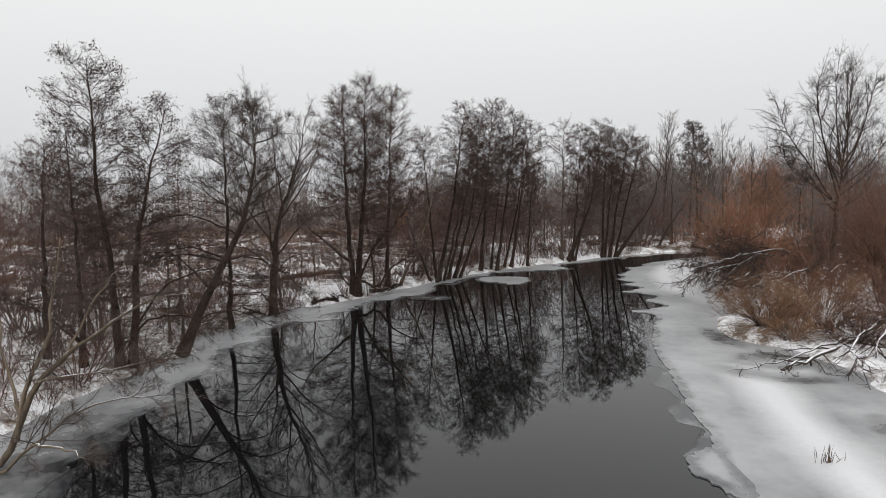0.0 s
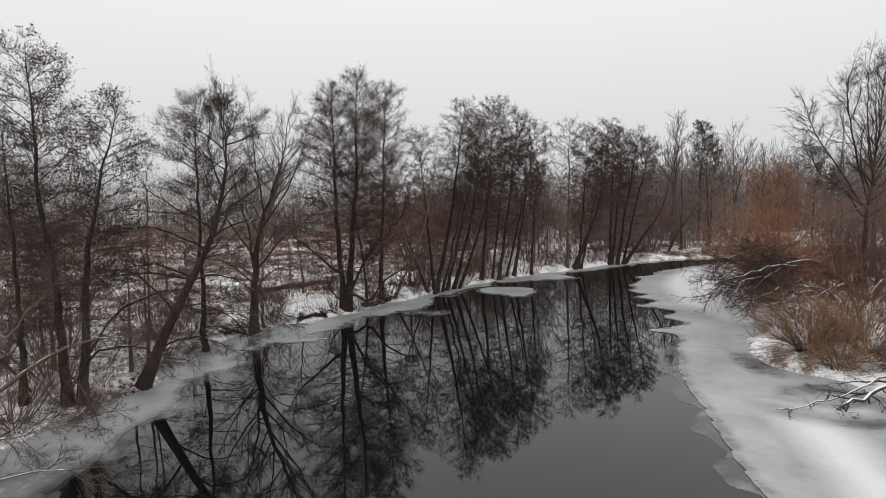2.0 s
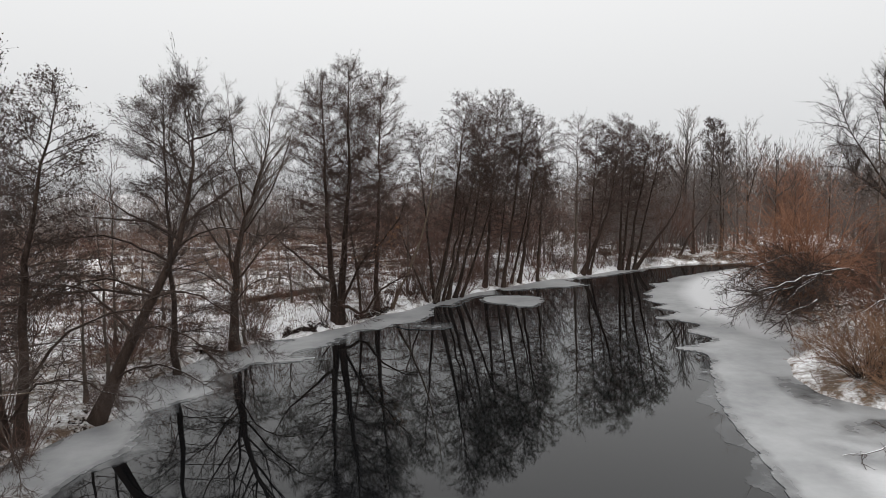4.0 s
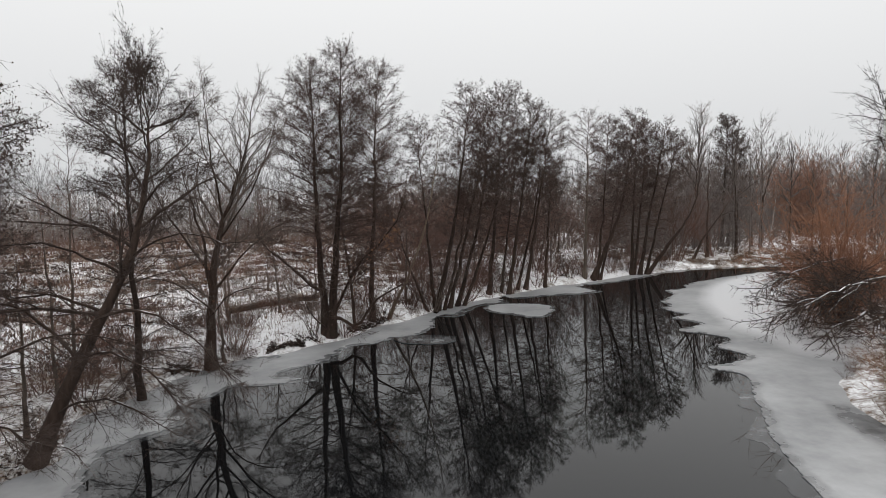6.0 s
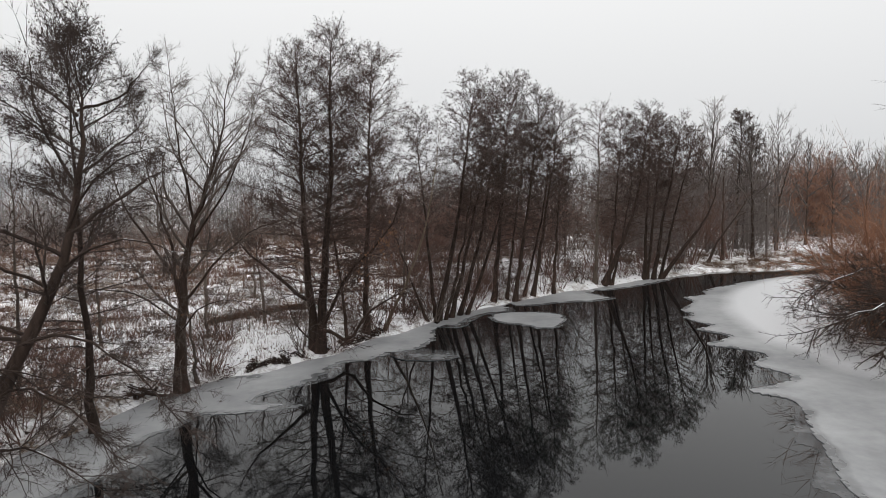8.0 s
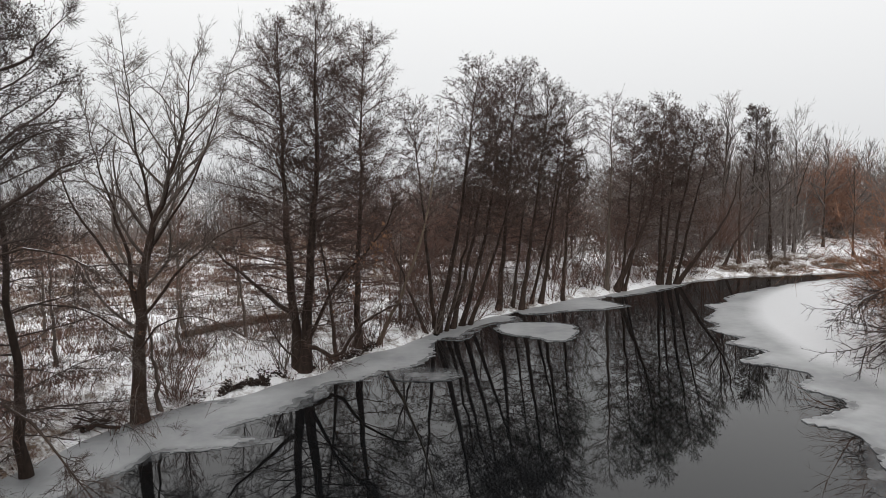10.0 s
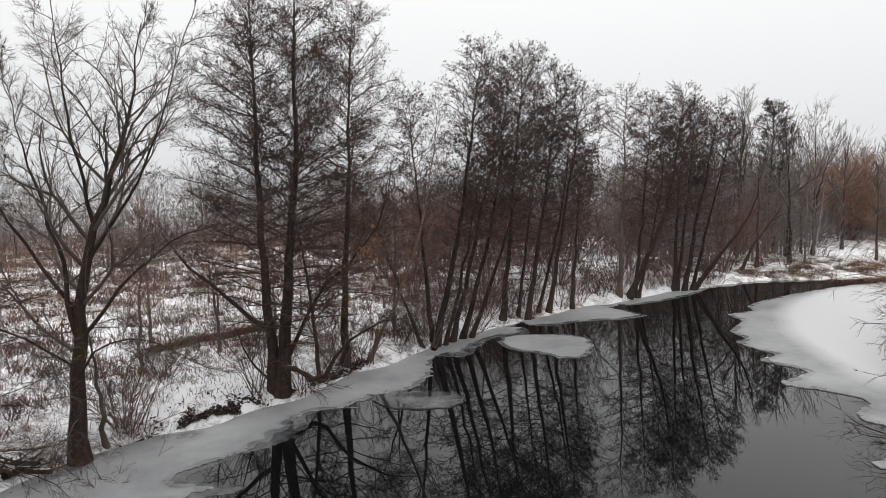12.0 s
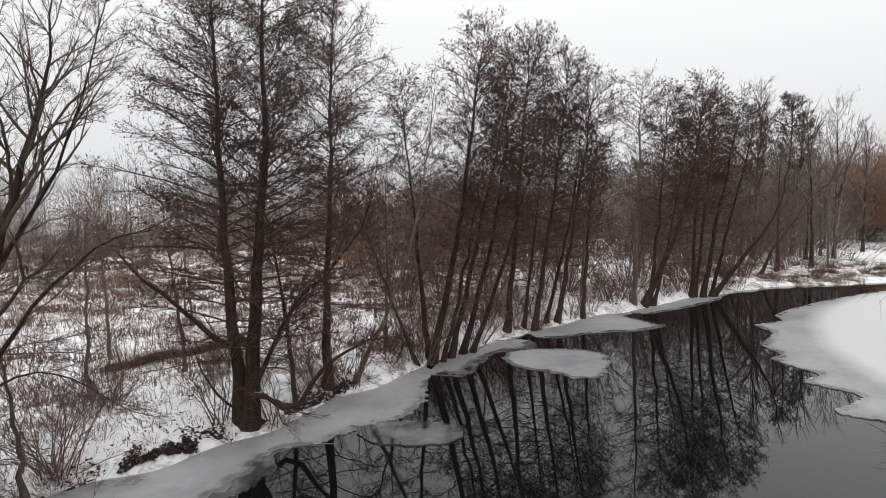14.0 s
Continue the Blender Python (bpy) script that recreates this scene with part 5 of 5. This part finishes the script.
# brown leaves fallen on the snow along the bank
lx, ly = rng.uniform(-20, 18, 30000), rng.uniform(14, 64, 30000)
ld = shore_distance(lx, ly)
ok = (ld > 0.15) & (ld < 7) & (rng.random(len(lx)) < np.exp(-ld / 2.5)) & (waves(lx, ly, 31, 3.0) > -0.1) & (lx < ly - 30)
lx, ly = lx[ok], ly[ok]
lz = ground_height(lx, ly) + 0.012
off = rng.normal(0, 0.045, (len(lx), 4, 3)) * np.array([1, 1, 0.35])
v = (np.stack([lx, ly, lz], 1)[:, None] + off).reshape(-1, 3)
q = np.arange(len(lx))[:, None, None] * 4 + np.array([[0, 1, 2], [0, 2, 3], [0, 3, 1], [1, 3, 2]])[None]
tagged(new("leaf_litter", mesh_from("leaf_litter", v, q.reshape(-1, 3), CONE)), "dark fallen leaves and bits of twig on the snow", "leaves", kind="stuff")

# strip of matted brown grass behind the twin alder, and a reed tuft frozen into the ice
rng = np.random.default_rng(41)
k = 5200
t_, w = rng.random(k), rng.normal(0, 1, k)
half_ = 0.55 * np.sin(np.pi * (0.08 + 0.88 * t_)) * (1 + 0.35 * np.sin(t_ * 17))
gx_, gy_ = -12.4 + 3.9 * t_ + 0.6 * half_ * w, 44.6 + 4.2 * t_ + 0.15 * np.sin(t_ * 9) + 0.5 * half_ * w
blades(rng, gx_, gy_, rng.uniform(0.12, 0.42, k), 0.02, 0.9, RUSSET, "matted_grass", "strip of matted russet grass and leaves over the snow", "grass")
k = 26
a_t = rng.random(k) * 6.283
r_t = rng.choice([0.06, 0.10, 0.32], k) * rng.random(k)
base_t = np.stack([9.25 + np.cos(a_t) * r_t * 1.4, 15.1 + np.sin(a_t) * r_t, np.full(k, 0.04)], 1)
tip_t = base_t + np.stack([rng.normal(0, 0.09, k), rng.normal(0, 0.06, k), rng.uniform(0.15, 0.55, k)], 1)
v, f = tubes(np.stack([base_t, 0.5 * (base_t + tip_t) + rng.normal(0, 0.015, (k, 3)), tip_t], 1), np.tile([0.009, 0.007, 0.003], (k, 1)), 4, True)
tagged(new("reed_tuft", mesh_from("reed_tuft", v, f, WEED)), "small tuft of broken brown reeds frozen into the snowy ice", "reeds")

# heap of dark logs and sticks under snow at the foot of the forked tree
rng = np.random.default_rng(43)
heap = tagged(new("log_heap"), "small heap of dark logs and sticks with snow on top", "log heap")
heap.location = foot(-11.0, 34.5)
for k in range(15):
    a = rng.normal(0.9, 0.5)
    big = k < 5
    half = rng.uniform(0.2, 0.4) if big else rng.uniform(0.2, 0.45)
    mid_ = np.array([rng.normal(0, 0.18) + 0.2 * (k % 3 - 1), rng.normal(0, 0.25), 0.05 + 0.018 * k])
    way = np.array([math.cos(a), math.sin(a), rng.normal(0, 0.25)])
    pts = np.stack([mid_ - way * half, mid_ + rng.normal(0, 0.05, 3), mid_ + way * half])
    v, f = tubes(pts[None], np.full((1, 3), rng.uniform(0.06, 0.10) if big else rng.uniform(0.012, 0.03)), 7)
    child("log" if big else "stick", mesh_from("log", v, f, BARK_ALDER, True), heap)

# tan leaves still clinging to the low limb of the twin alder
k = 480
s_l = rng.random(k) ** 0.7
limb_ = smooth_line([(-4.9, 40, 3.0), (-4.2, 40, 4.0), (-3.2, 40, 5.0), (-2.6, 40, 6.0)], 100)[(s_l * 99).astype(int)]
at_l = limb_ + rng.normal(0, 0.30, (k, 3)) * np.array([1, 1, 1.1]) - np.array([0, 0, 0.35])
at_l = at_l[waves(at_l[:, 0], at_l[:, 2], 61, 0.5) > 0.1]
off = rng.normal(0, 0.035, (len(at_l), 4, 3)) * np.array([1, 1, 1.4])
q = np.arange(len(at_l))[:, None, None] * 4 + np.array([[0, 1, 2], [0, 2, 3], [0, 3, 1], [1, 3, 2]])[None]
leaves = child("leaf_spray", mesh_from("leaf_spray", (at_l[:, None] + off - np.array(twin_alder.location)).reshape(-1, 3), q.reshape(-1, 3), LEAF_DRY), twin_alder, "withered tan leaves")
tagged(leaves, "withered tan leaves", kind="stuff")

# a few more round the trunk of the forked tree
k = 260
at_l = np.stack([rng.normal(0.0, 0.30, k), rng.normal(-0.1, 0.30, k), rng.uniform(2.9, 4.7, k)], 1)
at_l = at_l[waves(at_l[:, 0], at_l[:, 2], 62, 0.6) > 0.0]
leaves = child("leaf_spray", mesh_from("leaf_spray", *knots(rng, at_l, 0.05), LEAF_DRY), forked_tree, "withered tan leaves")
tagged(leaves, "withered tan leaves", kind="stuff")

# wet black leaves heaped along the undercut bank
k = 9000
t_ = rng.random(k)
at_ = smooth_line([(-12.4, 22), (-11.2, 25.4), (-11.6, 29.2), (-10.2, 32.2), (-9.0, 35.2), (-8.2, 36.9), (-7.3, 38.0), (-6.2, 39.2), (-4.6, 41.6), (-3.0, 44.2)], 400)
cl = np.clip((t_ * 399).astype(int), 0, 399)
spread_ = rng.gamma(1.4, 0.22, k)
px_, py_ = at_[cl, 0] - 0.15 - spread_ * 0.75, at_[cl, 1] + spread_ * 0.55
ok = (waves(px_, py_, 51, 1.6) + 0.35 * waves(px_, py_, 52, 0.7) > -0.05) & (shore_distance(px_, py_) > 0.05) & (rng.random(k) < 0.75)
px_, py_ = px_[ok], py_[ok]
off = rng.normal(0, 0.042, (len(px_), 4, 3)) * np.array([1, 1, 0.6])
v = (np.stack([px_, py_, ground_height(px_, py_) + 0.03], 1)[:, None] + off).reshape(-1, 3)
q = np.arange(len(px_))[:, None, None] * 4 + np.array([[0, 1, 2], [0, 2, 3], [0, 3, 1], [1, 3, 2]])[None]
tagged(new("wet_leaves", mesh_from("wet_leaves", v, q.reshape(-1, 3), CONE)), "heaps of wet dark leaves along the edge of the bank", "leaves", kind="stuff")

# tussocks of olive and straw grass on the hummocks of the far bend
k = 150
hx, hy = rng.uniform(15, 36, k), rng.uniform(61.5, 71, k)
ok = shore_distance(hx, hy) > 0.3
hx, hy = hx[ok], hy[ok]
bx = (hx[:, None] + rng.normal(0, 0.28, (len(hx), 60))).ravel()
by = (hy[:, None] + rng.normal(0, 0.20, (len(hx), 60))).ravel()
blades(rng, bx, by, rng.uniform(0.15, 0.5, len(bx)), 0.02, 0.7, WEED, "grass_tussocks", "tussocks of straw-brown grass on the snowy far bank", "grass")
